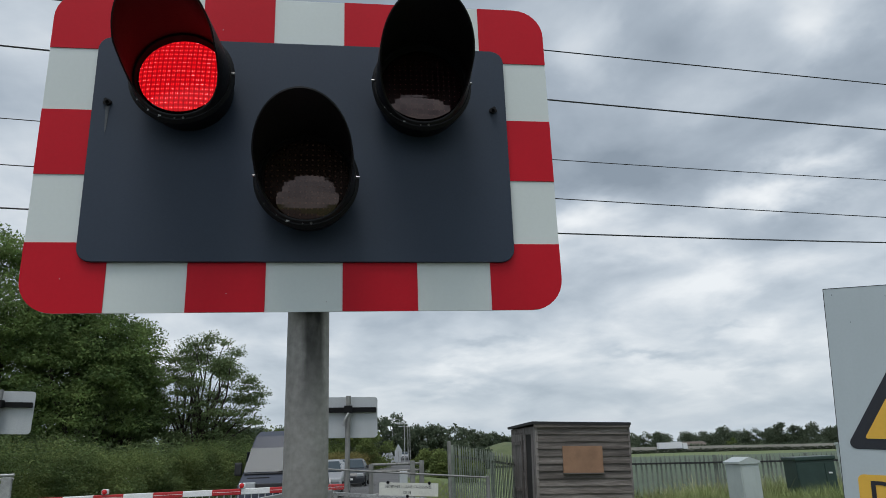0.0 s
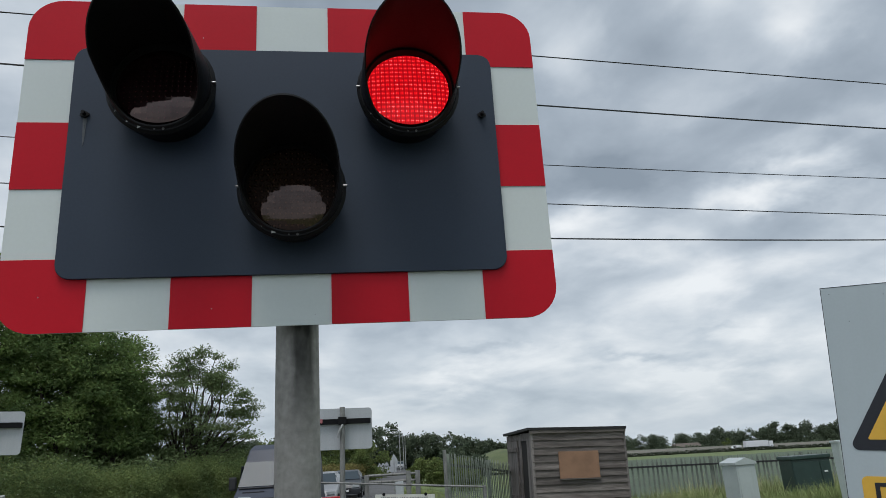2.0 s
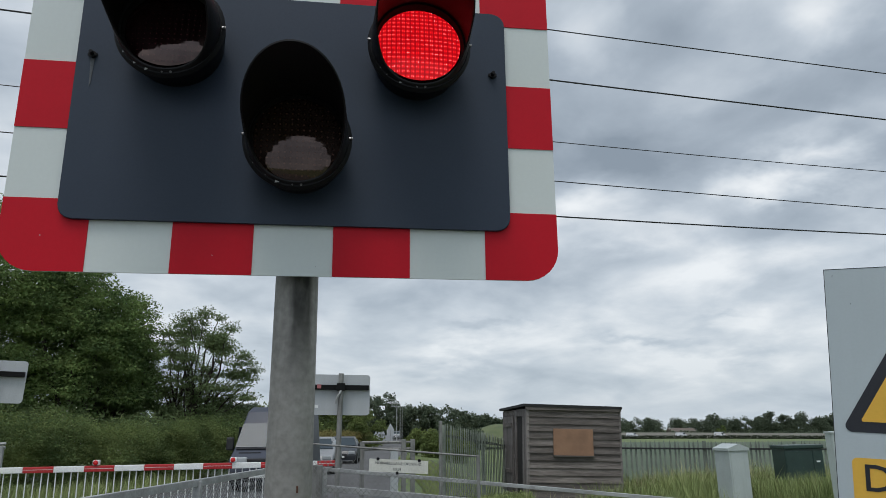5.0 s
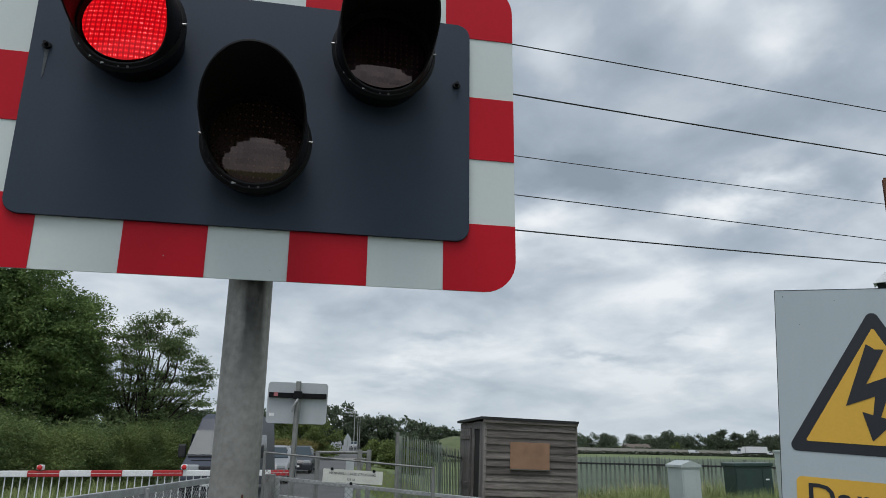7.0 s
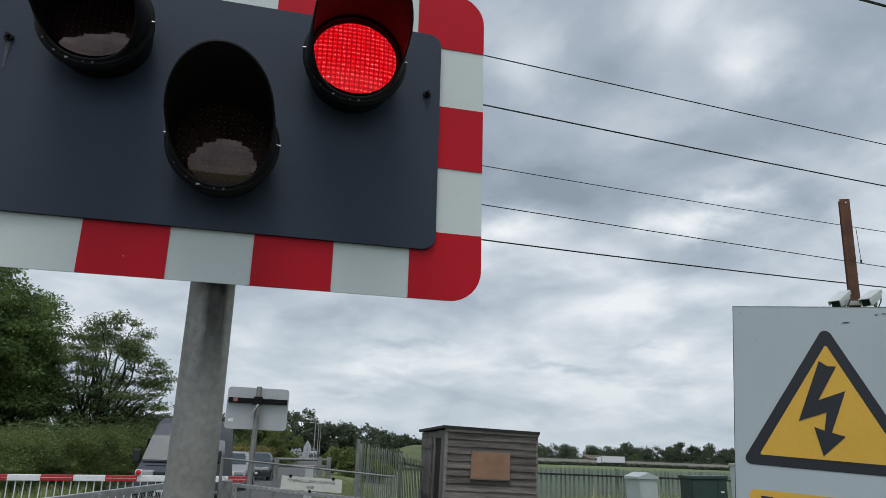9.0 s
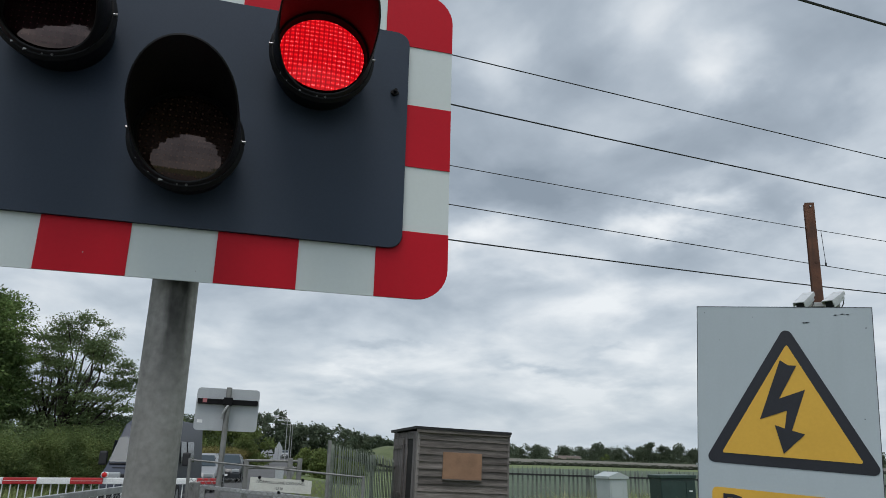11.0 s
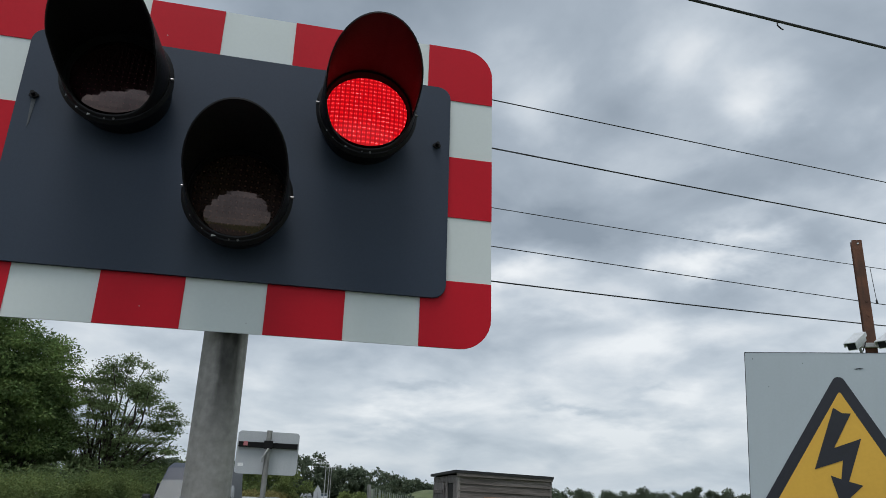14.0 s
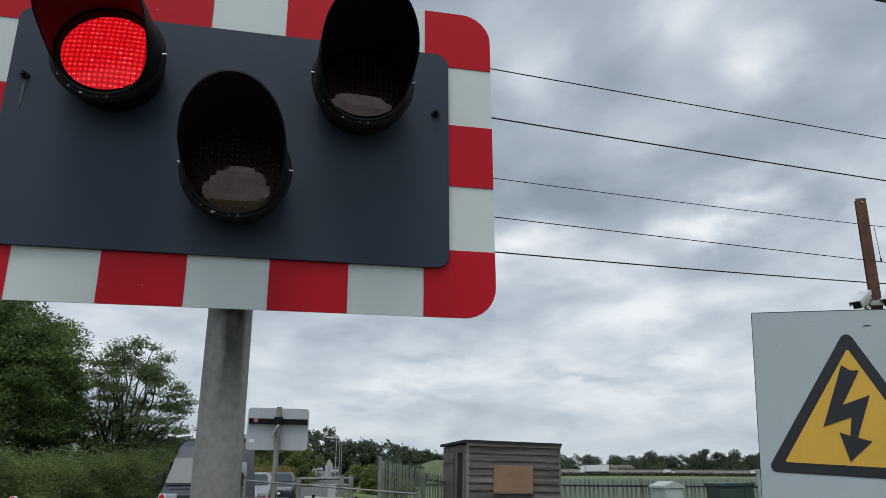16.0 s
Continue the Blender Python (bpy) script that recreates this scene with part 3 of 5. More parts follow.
def lamp_unit(parent, x, z, toe, lens, lens_label, lit):
    lamp = thing("signal_lamp", "", "")
    del_keys = [k for k in lamp.keys()]
    for k in del_keys:
        del lamp[k]
    lamp.parent = parent
    lamp.matrix_basis = pose(x, BY - 0.012, z, 0, 0, toe) @ Matrix.Scale(1.03 if lit else 1.015, 4)
    # collar bolted to the board
    bm = lathe(bmesh.new(), [(0.010, 0.096), (-0.010, 0.100), (-0.055, 0.1120), (-0.072, 0.1150), (-0.079, 0.1090), (-0.079, 0.0985), (-0.064, 0.092)], 48)
    part("collar", bm, M_BLACK, lamp, smooth=True)
    # lens, gently domed
    bm = lathe(bmesh.new(), [(-0.055, 0.1005), (-0.067, 0.0975), (-0.072, 0.08), (-0.075, 0.05), (-0.0765, 0.02), (-0.077, 0.004)], 48, True)
    part("lens", bm, lens, lamp, lens_label, smooth=True).matrix_basis = pose(0, 0, 0.003 if lit else 0.006, -5 if lit else 0, 0, 0)
    # hood: a long tube cut away below, open towards the road
    bm = bmesh.new()
    seg, outer, inner = 64, [], []
    for i in range(seg):
        a = 2 * math.pi * i / seg
        c = math.cos(a)
        s = 0.5 + 0.5 * c
        reach = 0.010 + 0.218 * (s ** 0.85 if s > 0.5 else 0.555 * (2 * s) ** 2.1)
        for ring, r in ((outer, 0.1065), (inner, 0.1030)):
            rows = []
            for k in range(7):
                f = k / 6
                rr = r * (1 - 0.05 * f * f)
                rows.append(bm.verts.new((rr * math.sin(a), -0.074 - reach * f, rr * c)))
            ring.append(rows)
    for i in range(seg):
        j = (i + 1) % seg
        for k in range(6):
            bm.faces.new((outer[i][k], outer[j][k], outer[j][k + 1], outer[i][k + 1]))
            bm.faces.new((inner[j][k], inner[i][k], inner[i][k + 1], inner[j][k + 1]))
        bm.faces.new((outer[i][6], outer[j][6], inner[j][6], inner[i][6]))
        bm.faces.new((outer[j][0], outer[i][0], inner[i][0], inner[j][0]))
    part("hood", bm, M_HOOD_IN, lamp, smooth=True)
    for s in (-1, 1):
        bm = bmesh.new()
        rod(bm, (s * 0.108, -0.078, 0.004), (s * 0.1162, -0.078, 0.004), 0.0026, 8)
        part("screw", bm, M_BOLT, lamp)
    bm = bmesh.new()
    rod(bm, (0.012, -0.079, -0.1035), (0.012, -0.0815, -0.1055), 0.0026, 10)
    rod(bm, (-0.006, -0.079, -0.1040), (-0.006, -0.0815, -0.1060), 0.0018, 10)
    part("clip", bm, M_BOLT, lamp)
    rng = random.Random(int(100 * (x + 2)))
    for k in range(3):
        a = radians(205 + 14 * k + rng.uniform(-4, 4))
        w, hgt = rng.uniform(0.002, 0.005), rng.uniform(0.002, 0.006)
        px, pz = 0.1035 * math.sin(a), 0.1035 * math.cos(a)
        bm = prism(bmesh.new(), [(px - w, pz - hgt), (px + w, pz - hgt * 0.6), (px + w * 0.7, pz + hgt), (px - w * 0.6, pz + hgt * 0.5)], -0.0802, -0.0792)
        part("paint_chip", bm, M_CHIP, lamp)
    if not lit:
        return None
    bm = lathe(bmesh.new(), [(0.0, 0.092), (-0.004, 0.08), (-0.007, 0.05), (-0.0085, 0.02), (-0.009, 0.004)], 48, True)
    bm.verts.ensure_lookup_table()
    return part("led_disc", bm, M_LED, lamp, "glowing red grid of LEDs", smooth=True)


def crossing_light():
    t = thing("crossing_light", "red and white bordered crossing signal with flashing red lamps", "traffic signal")
    bm = prism(bmesh.new(), round_rect(BX0, BX1, BZ0, BZ1, 0.075, 8), BY, BY + 0.004)
    part("backboard", bm, M_WHITE, t, "pale grey-white reflective board")
    r = 0.075
    y0, y1 = BY - 0.002, BY - 0.0004
    for k in range(7):
        for top in (0, 1):
            if k % 2 == 0 and 0 < k < 6:
                z0, z1 = (BZ1 - 0.150, BZ1) if top else (BZ0, 2.075)
                bm = prism(bmesh.new(), [(STRIPE_X[k], z0), (STRIPE_X[k + 1], z0), (STRIPE_X[k + 1], z1), (STRIPE_X[k], z1)], y0, y1)
                part("red_stripe", bm, M_RED, t)
    for left in (0, 1):
        x0, x1 = (BX0, STRIPE_X[1]) if left else (STRIPE_X[6], BX1)
        for low in (0, 1):
            z0, z1 = (BZ0, STRIPE_Z[1]) if low else (STRIPE_Z[4], BZ1)
            keep = [0, 0, 0, 0]
            keep[(2 if left else 3) if low else (1 if left else 0)] = 1
            bm = prism(bmesh.new(), round_rect(x0, x1, z0, z1, r, 8, keep), y0, y1)
            part("red_stripe", bm, M_RED, t)
        xa, xb = (BX0, BX0 + 0.14) if left else (BX1 - 0.14, BX1)
        bm = prism(bmesh.new(), [(xa, STRIPE_Z[2]), (xb, STRIPE_Z[2]), (xb, STRIPE_Z[3]), (xa, STRIPE_Z[3])], y0, y1)
        part("red_stripe", bm, M_RED, t)
    bm = prism(bmesh.new(), round_rect(-0.842, 0.137, 2.046, 2.602, 0.03, 6), BY - 0.012, BY - 0.002)
    bmesh.ops.bevel(bm, geom=[e for e in bm.edges if abs(e.verts[0].co.y - e.verts[1].co.y) < 1e-6], offset=0.0015, segments=1, affect="EDGES")
    part("mounting_panel", bm, M_SLATE, t, "dark slate-grey metal panel")
    for x, z in ((-0.808, 2.428), (0.104, 2.434)):
        bm = bmesh.new()
        rod(bm, (x, BY - 0.013, z), (x, BY - 0.018, z), 0.0085, 6)
        rod(bm, (x, BY - 0.018, z), (x, BY - 0.030, z), 0.0042, 8)
        box(bm, x - 0.010, x + 0.010, BY - 0.0165, BY - 0.0135, z - 0.003, z + 0.003)
        part("bolt", bm, M_BLACK, t)
    part("run_off_stain", prism(bmesh.new(), [(-0.812, 2.420), (-0.803, 2.420), (-0.806, 2.362), (-0.809, 2.350)], BY - 0.0130, BY - 0.0124), M_STREAK, t)
    for x, z in ((-0.560, 2.640), (-0.872, 2.010), (-0.520, 1.975), (-0.300, 1.955)):
        part("paint_chip", prism(bmesh.new(), [(x - 0.0012, z), (x, z - 0.002), (x + 0.0014, z), (x, z + 0.0016)], BY - 0.0030, BY - 0.0021), M_CHIP, t)
    leds = []
    for x, z, toe, lens, label, lit in ((-0.625, 2.462, -2.5, M_LENS_RED, "dark red ribbed lens", True), (-0.080, 2.460, 0, M_LENS_RED, "dark red ribbed lens", True),
                                        (-0.344, 2.217, 0, M_LENS_AMBER, "unlit brownish amber ribbed lens", False)):
        leds.append(lamp_unit(t, x, z, toe, lens, label, lit))
    # post and fixings behind the board
    bm = bmesh.new()
    rings = []
    for z, rad in ((0.0, 0.0545), (1.55, 0.0495), (1.95, 0.0475), (2.62, 0.0475)):
        rings.append([bm.verts.new((-0.343 + rad * math.sin(2 * math.pi * i / 40), 1.672 + rad * math.cos(2 * math.pi * i / 40), z)) for i in range(40)])
    for p, q in zip(rings, rings[1:]):
        for i in range(40):
            bm.faces.new((p[i], p[(i + 1) % 40], q[(i + 1) % 40], q[i]))
    bm.faces.new(rings[-1])
    part("post", bm, M_POST, t, "grey galvanised round post with dark rain streaks, darker just below the board", smooth=True)
    for z in (2.12, 2.55):
        bm = box(bmesh.new(), -0.80, 0.10, BY + 0.006, BY + 0.022, z - 0.03, z + 0.03, 0.004)
        part("bracket", bm, M_BLACK, t)
    bm = box(bmesh.new(), -0.3235, -0.3195, 1.6255, 1.632, 1.483, 1.497, 0.001)
    part("keyhole", bm, M_RUST, t, "small rust-edged slot")
    return leds


LEFT_LEDS, RIGHT_LEDS, _ = crossing_light()


# ---- the danger sign ----
def solid_text(name, text, size, material, parent, m, label="", depth=0.0006, squeeze=1.0, weight=0.0):
    cu = bpy.data.curves.new(name, "FONT")
    cu.body, cu.size, cu.extrude, cu.resolution_u = text, size, depth, 3
    cu.offset = size * weight
    tmp = bpy.data.objects.new(name, cu)
    scene.collection.objects.link(tmp)
    me = bpy.data.meshes.new_from_object(tmp.evaluated_get(bpy.context.evaluated_depsgraph_get()))
    bpy.data.objects.remove(tmp)
    me.name = name
    me.transform(m @ Matrix.Diagonal((squeeze, 1, 1, 1)))
    me.materials.clear()
    me.materials.append(material)
    ob = new(name, me)
    ob.parent = parent
    if label:
        ob["label"] = label
    return ob


def danger_sign():
    # its own space: x along the sign, z up from its top edge, facing -y
    t = thing("danger_sign", "grey-white danger sign with a yellow lightning triangle, on the fence", "warning sign",
              at=pose(1.108, 1.864, 2.037, 0, 3.8, -39.5))
    bm = prism(bmesh.new(), round_rect(0, 0.450, -0.80, 0, 0.0015, 2), 0, 0.004)
    part("plate", bm, M_DANGERWHITE, t)
    ax, az, bz, half = 0.236, -0.062, -0.430, 0.207

    def tri(inset, r):
        c = Vector((ax, (az + 2 * bz) / 3))
        pts = []
        for px, pz in ((ax, az), (ax - half, bz), (ax + half, bz)):
            p = Vector((px, pz))
            d = (c - p).normalized()
            q = p + d * inset
            base = math.atan2(-d.y, -d.x)
            for k in range(-3, 4):
                a = base + radians(19 * k)
                pts.append((q.x + d.x * r + r * math.cos(a), q.y + d.y * r + r * math.sin(a)))
        return pts

    part("triangle_border", prism(bmesh.new(), [(x, z - 0.0045) for x, z in tri(0.0, 0.016)], -0.0012, -0.0002), M_SIGNBLACK, t, "black rounded triangle border")
    part("triangle", prism(bmesh.new(), [(x, z - 0.0045) for x, z in tri(0.043, 0.004)], -0.0024, -0.0013), M_YELLOW, t, "faded yellow triangle")
    bolt = [(0.220, -0.145), (0.240, -0.159), (0.261, -0.159), (0.215, -0.252), (0.2805, -0.224), (0.244, -0.336), (0.276, -0.344), (0.222, -0.399), (0.202, -0.324), (0.2265, -0.332), (0.2335, -0.283), (0.165, -0.311)]
    part("lightning_arrow", prism(bmesh.new(), [(x - 0.002, z - 0.006) for x, z in bolt], -0.0036, -0.0025), M_SIGNBLACK, t, "black lightning arrow")
    part("text_panel", prism(bmesh.new(), round_rect(0.036, 0.436, -0.77, -0.508, 0.014, 4), -0.0012, -0.0002), M_YELLOW, t, "yellow text panel")
    solid_text("lettering", "Danger", 0.0965, M_SIGNBLACK, t, pose(0.058, -0.0018, -0.590, 90, 0, 0), "black lettering reading Danger", weight=0.006)
    for x0, x1, z0, z1 in ((-0.0016, 0.4516, 0.0002, 0.0016), (-0.0016, -0.0002, -0.80, 0.0), (0.4502, 0.4516, -0.80, 0.0)):
        part("edge", box(bmesh.new(), x0, x1, -0.0006, 0.004, z0, z1), M_SIGNBLACK, t, "dark bare plate edge")
    for x, z, w in ((0.020, -0.018, 0.0012), (0.060, -0.098, 0.0012), (0.290, -0.043, 0.0090), (0.282, -0.044, 0.005), (0.362, -0.021, 0.005), (0.379, -0.018, 0.006), (0.392, -0.019, 0.004), (0.434, -0.056, 0.0022), (0.150, -0.030, 0.001), (0.418, -0.300, 0.0014)):
        bm = prism(bmesh.new(), [(x - w, z), (x, z - 0.0016), (x + w, z + 0.0006), (x, z + 0.0016)], -0.0010, -0.0002)
        part("paint_chip", bm, M_SIGNBLACK, t)
    for x in (0.06, 0.39):
        bm = rod(bmesh.new(), (x, 0.03, -2.04), (x, 0.03, -0.10), 0.020, 16)
        part("post", bm, M_GALV2, t, smooth=True)


danger_sign()


# ---- overhead line ----
def line_wire(name, label, x0, x1, a, slope, z0, sag, r, mid, climb=0.0):
    bm = bmesh.new()
    n = 60
    prev = None
    for k in range(n + 1):
        x = x0 + (x1 - x0) * k / n
        z = z0 + sag * ((x - mid) / 25.0) ** 2 + climb * (x - 4)
        p = Vector((x, a + slope * x, z))
        ring = [bm.verts.new(p + Vector((0, r * math.cos(i * math.pi / 3), r * math.sin(i * math.pi / 3)))) for i in range(6)]
        if prev:
            for i in range(6):
                bm.faces.new((prev[i], prev[(i + 1) % 6], ring[(i + 1) % 6], ring[i]))
        prev = ring
    ob = part(name, bm, M_CABLE)
    return tagged(ob, label, "cable", "overhead line")


WIRE = "thin dark overhead line wire across the sky"
line_wire("catenary_wire", WIRE, -60, 60, 7.20, 0.115, 6.232, 0.14, 0.007, -10)
line_wire("contact_wire", WIRE, -60, 60, 7.20, 0.115, 5.592, 0.6, 0.009, 4.4)
line_wire("catenary_wire", WIRE, -60, 60, 10.45, 0.115, 6.281, 0.55, 0.007, 2.9)
line_wire("contact_wire", WIRE, -60, 60, 10.45, 0.115, 5.567, 0.19, 0.008, 10.2)
line_wire("feeder_wire", "thicker dark overhead feeder wire", -60, 60, 12.36, 0.115, 5.583, 0.62, 0.014, 0.6)
feeder = line_wire("feeder_wire", "thick dark overhead feeder wire with a small hanging clip", -60, 60, 4.21, 0.115, 5.778, 0.0, 0.013, 4, 0.044)
bm = bmesh.new()
hx, hy = 3.86, 4.21 + 0.115 * 3.86
for p, q in (((0, 0, -0.01), (0.0, 0, -0.05)), ((0, 0, -0.05), (0.03, 0, -0.075)), ((0.03, 0, -0.075), (0.055, 0, -0.085))):
    rod(bm, (hx + p[0], hy, 5.772 + p[2]), (hx + q[0], hy, 5.772 + q[2]), 0.006, 6)
part("clip", bm, M_CABLE, feeder)
bm = bmesh.new()
rod(bm, (11.50, 11.77, 6.345), (11.52, 11.77, 5.60), 0.006, 6)
rod(bm, (11.52, 11.77, 5.64), (11.52, 11.77, 5.57), 0.018, 8)
tagged(part("dropper_wire", bm, M_CABLE), "short vertical dropper wire between two overhead wires", "cable", "overhead line")


# ---- camera post: a rusty rail with two surveillance cameras ----
def cctv_post():
    # near side of the railway; flanged steel section
    t = thing("camera_post", "rusty brown flanged steel post beside the railway", "post", at=pose(4.512, 5.0, 0.05, 0, 2.4, 12) @ Matrix.Rotation(radians(-44), 4, "Z"))
    outline = [(0.84 * px, 0.70 * py) for px, py in [(-0.048, -0.045), (0.048, -0.045), (0.048, -0.034), (0.006, -0.028), (0.006, 0.028), (0.048, 0.034), (0.048, 0.045), (-0.048, 0.045), (-0.048, 0.034), (-0.006, 0.028), (-0.006, -0.028), (-0.048, -0.034)]]
    bm = bmesh.new()
    lo, hi = [bm.verts.new((x, y, 0)) for x, y in outline], [bm.verts.new((x, y, 3.815)) for x, y in outline]
    for i in range(12):
        j = (i + 1) % 12
        bm.faces.new((lo[i], lo[j], hi[j], hi[i]))
    bm.faces.new(hi)
    part("steel_section", bm, M_RUST, t, "deeply rusted steel section")
    for z in (3.78, 3.25, 3.12):
        bm = bmesh.new()
        rod(bm, (0.008, -0.036, z), (0.008, -0.029, z), 0.008, 10)
        part("bolt_hole" if z > 3.5 else "bolt", bm, M_CAMWHITE if z > 3.5 else M_RUST, t)
    bm = box(bmesh.new(), -0.14, 0.16, -0.056, -0.029, 2.84, 2.88, 0.004)
    part("bracket", bm, M_GALV2, t)
    for px, yaw, tilt in ((-0.245, -62, 26), (0.07, -66, 24)):
        cam_ob = thing("surveillance_camera", "white box camera with a sloping sun shield on the rusty post", "camera", "surveillance cameras",
                       at=pose(4.64 + px, 4.92, 2.915 if px < 0 else 2.95, tilt, 0, yaw) @ Matrix.Scale(0.82, 4))
        bm = box(bmesh.new(), -0.045, 0.045, -0.17, 0.15, -0.045, 0.035, 0.008)
        part("housing", bm, M_CAMWHITE, cam_ob)
        bm = box(bmesh.new(), -0.056, 0.056, -0.21, 0.16, 0.038, 0.046, 0.003)
        box(bm, -0.056, -0.050, -0.21, 0.16, 0.0, 0.040)
        box(bm, 0.050, 0.056, -0.21, 0.16, 0.0, 0.040)
        part("sun_shield", bm, M_CAMWHITE, cam_ob)
        bm = box(bmesh.new(), -0.038, 0.038, -0.178, -0.169, -0.036, 0.028, 0.004)
        part("window", bm, M_CAMGLASS, cam_ob, "dark glass front window")
        bm = rod(bmesh.new(), (0, 0.02, -0.045), (0, 0.03, -0.13), 0.014, 10)
        part("mount", bm, M_GALV2, cam_ob)
        bm = bmesh.new()
        for a, b in (((0.02, 0.15, 0), (0.02, 0.19, -0.03)), ((0.02, 0.19, -0.03), (0.01, 0.17, -0.09)), ((0.01, 0.17, -0.09), (0, 0.08, -0.13))):
            rod(bm, a, b, 0.006, 7)
        part("cable", bm, M_CABLE, cam_ob)


cctv_post()


# ---- far side of the crossing: barrier and the backs of two signals ----
def signal_back(at, side):
    t = thing("crossing_light", "grey back of a crossing signal board on a galvanised post", "traffic signal", "far crossing lights", at=at)
    part("backboard", prism(bmesh.new(), round_rect(-0.595, 0.595, 1.92, 2.73, 0.07, 6), 0, 0.006), M_SIGNGREY, t)
    part("crossbar", box(bmesh.new(), -0.57, 0.57, -0.075, -0.004, 2.42, 2.52, 0.006), M_BLACK, t, "black steel crossbar")
    bm = bmesh.new()
    rod(bm, (0, -0.13, 0), (0, -0.13, 2.745), 0.052, 18)
    part("post", bm, M_GALV, t, smooth=True)
    part("clamp", box(bmesh.new(), -0.085, 0.085, -0.20, -0.06, 2.40, 2.55, 0.01), M_BLACK, t)
    bm = bmesh.new()
    prev = Vector((0.01, -0.19, 2.40))
    for p in ((-0.03, -0.21, 2.33), (-0.075, -0.21, 2.24), (-0.085, -0.20, 2.14)):
        rod(bm, prev, p, 0.022, 8)
        prev = Vector(p)
    part("conduit", bm, M_GALV2, t, smooth=True)
    part("warning_label", box(bmesh.new(), -0.475, -0.395, -0.079, -0.076, 2.445, 2.525), M_PINK, t, "small red label")
    part("label_plate", box(bmesh.new(), -0.54, -0.44, -0.004, -0.001, 2.06, 2.12), M_BOOMWHITE, t)
    for dx, z in ((-0.27, 2.45), (0.27, 2.45), (0, 2.2)):
        part("lamp_housing", lathe(bmesh.new(), [(0.006, 0.11), (0.06, 0.12), (0.12, 0.11)], 24), M_BLACK, t).location = (dx, 0, z)


signal_back(pose(-0.345, 15.0, 0, 0, 0.8, 0), 1)
signal_back(pose(-7.06, 15.0, 0.27, 0, 2, 4), -1)


def barrier():
    t = thing("barrier", "lowered red and white level crossing barrier with hanging rails", "barrier", at=pose(-0.36, 15.0, 0, 0, -0.45, 0))
    z, n, step = 0.985, 24, 0.546
    rng = random.Random(3)
    for k in range(n):
        x1 = -step * k + 0.18 * (k > 0)
        x0 = -step * (k + 1) + 0.18
        bm = box(bmesh.new(), x0, x1, -0.045, 0.045, z - 0.055, z + 0.055, 0.012)
        part("boom_section", bm, M_BOOMRED if k % 2 == 0 else M_BOOMWHITE, t)
        if k % 2 == 0:
            part("boom_stripe", box(bmesh.new(), x0 + 0.01, x1 - 0.01, -0.049, -0.0455, z - 0.001, z + 0.006), M_BOOMWHITE, t)
    for x in (-1.99, -4.53, -7.1):
        lamp = part("boom_lamp", box(bmesh.new(), x - 0.06, x + 0.06, -0.06, 0.06, z + 0.06, z + 0.16, 0.03), M_BOOMWHITE, t)
        part("lens", lathe(bmesh.new(), [(-0.062, 0.048), (-0.085, 0.04), (-0.094, 0.01)], 16, True), M_LAMPRED, lamp).location = (x, 0, z + 0.11)
    part("skirt_rail", box(bmesh.new(), -13, -0.2, -0.015, 0.015, 0.12, 0.15, 0.004), M_BOOMWHITE, t)
    rail = bpy.data.meshes.new("skirt_bar")
    bm = rod(bmesh.new(), (0, 0, 0.13), (0, 0, z - 0.05), 0.011, 6)
    bm.to_mesh(rail)
    bm.free()
    rail.materials.append(M_BOOMWHITE)
    for k in range(96):
        ob = new("skirt_bar", rail)
        ob.parent = t
        ob.location = (-0.22 - 0.132 * k, rng.uniform(-0.004, 0.004), 0)
        ob.rotation_euler = (0, radians(rng.uniform(-0.5, 0.5)), 0)


barrier()


# ---- chain-link fences on the near side of the railway ----
def chain_link(name, a, b, top_a, top_b, bottom, parent, cell=0.05, r=0.0021, wire=None):
    """Woven wire between two posts, as crossing diagonal strands."""
    a, b = Vector((*a, 0)), Vector((*b, 0))
    length = (b - a).length
    d = (b - a).normalized()
    v, f = [], []
    side = Vector((-d.y, d.x, 0))

    def strand(u0, z0, u1, z1):
        p, q = a + d * u0, a + d * u1
        p.z, q.z = z0, z1
        ax = (q - p).normalized()
        n = ax.cross(side).normalized()
        i = len(v)
        for end in (p, q):
            for k in range(3):
                ang = 2 * math.pi * k / 3
                v.append(tuple(end + side * (r * math.cos(ang)) + n * (r * math.sin(ang))))
        for k in range(3):
            j = (k + 1) % 3
            f.append((i + k, i + j, i + 3 + j, i + 3 + k))

    h = min(top_a, top_b) - bottom
    n = int((length + h) / cell)
    for sgn in (1, -1):
        for k in range(-int(h / cell) - 1, n + 1):
            u0 = k * cell
            u1, z0, z1 = u0 + h, bottom, bottom + h
            if u0 < 0:
                z0, u0 = z0 - u0, 0.0
            if u1 > length:
                z1, u1 = z1 - (u1 - length), length
            if u1 - u0 < 0.01:
                continue
            if sgn < 0:
                u0, u1 = length - u0, length - u1
            strand(u0, z0, u1, z1)
    return from_arrays(name, v, f, wire or M_WIREMESH, parent)


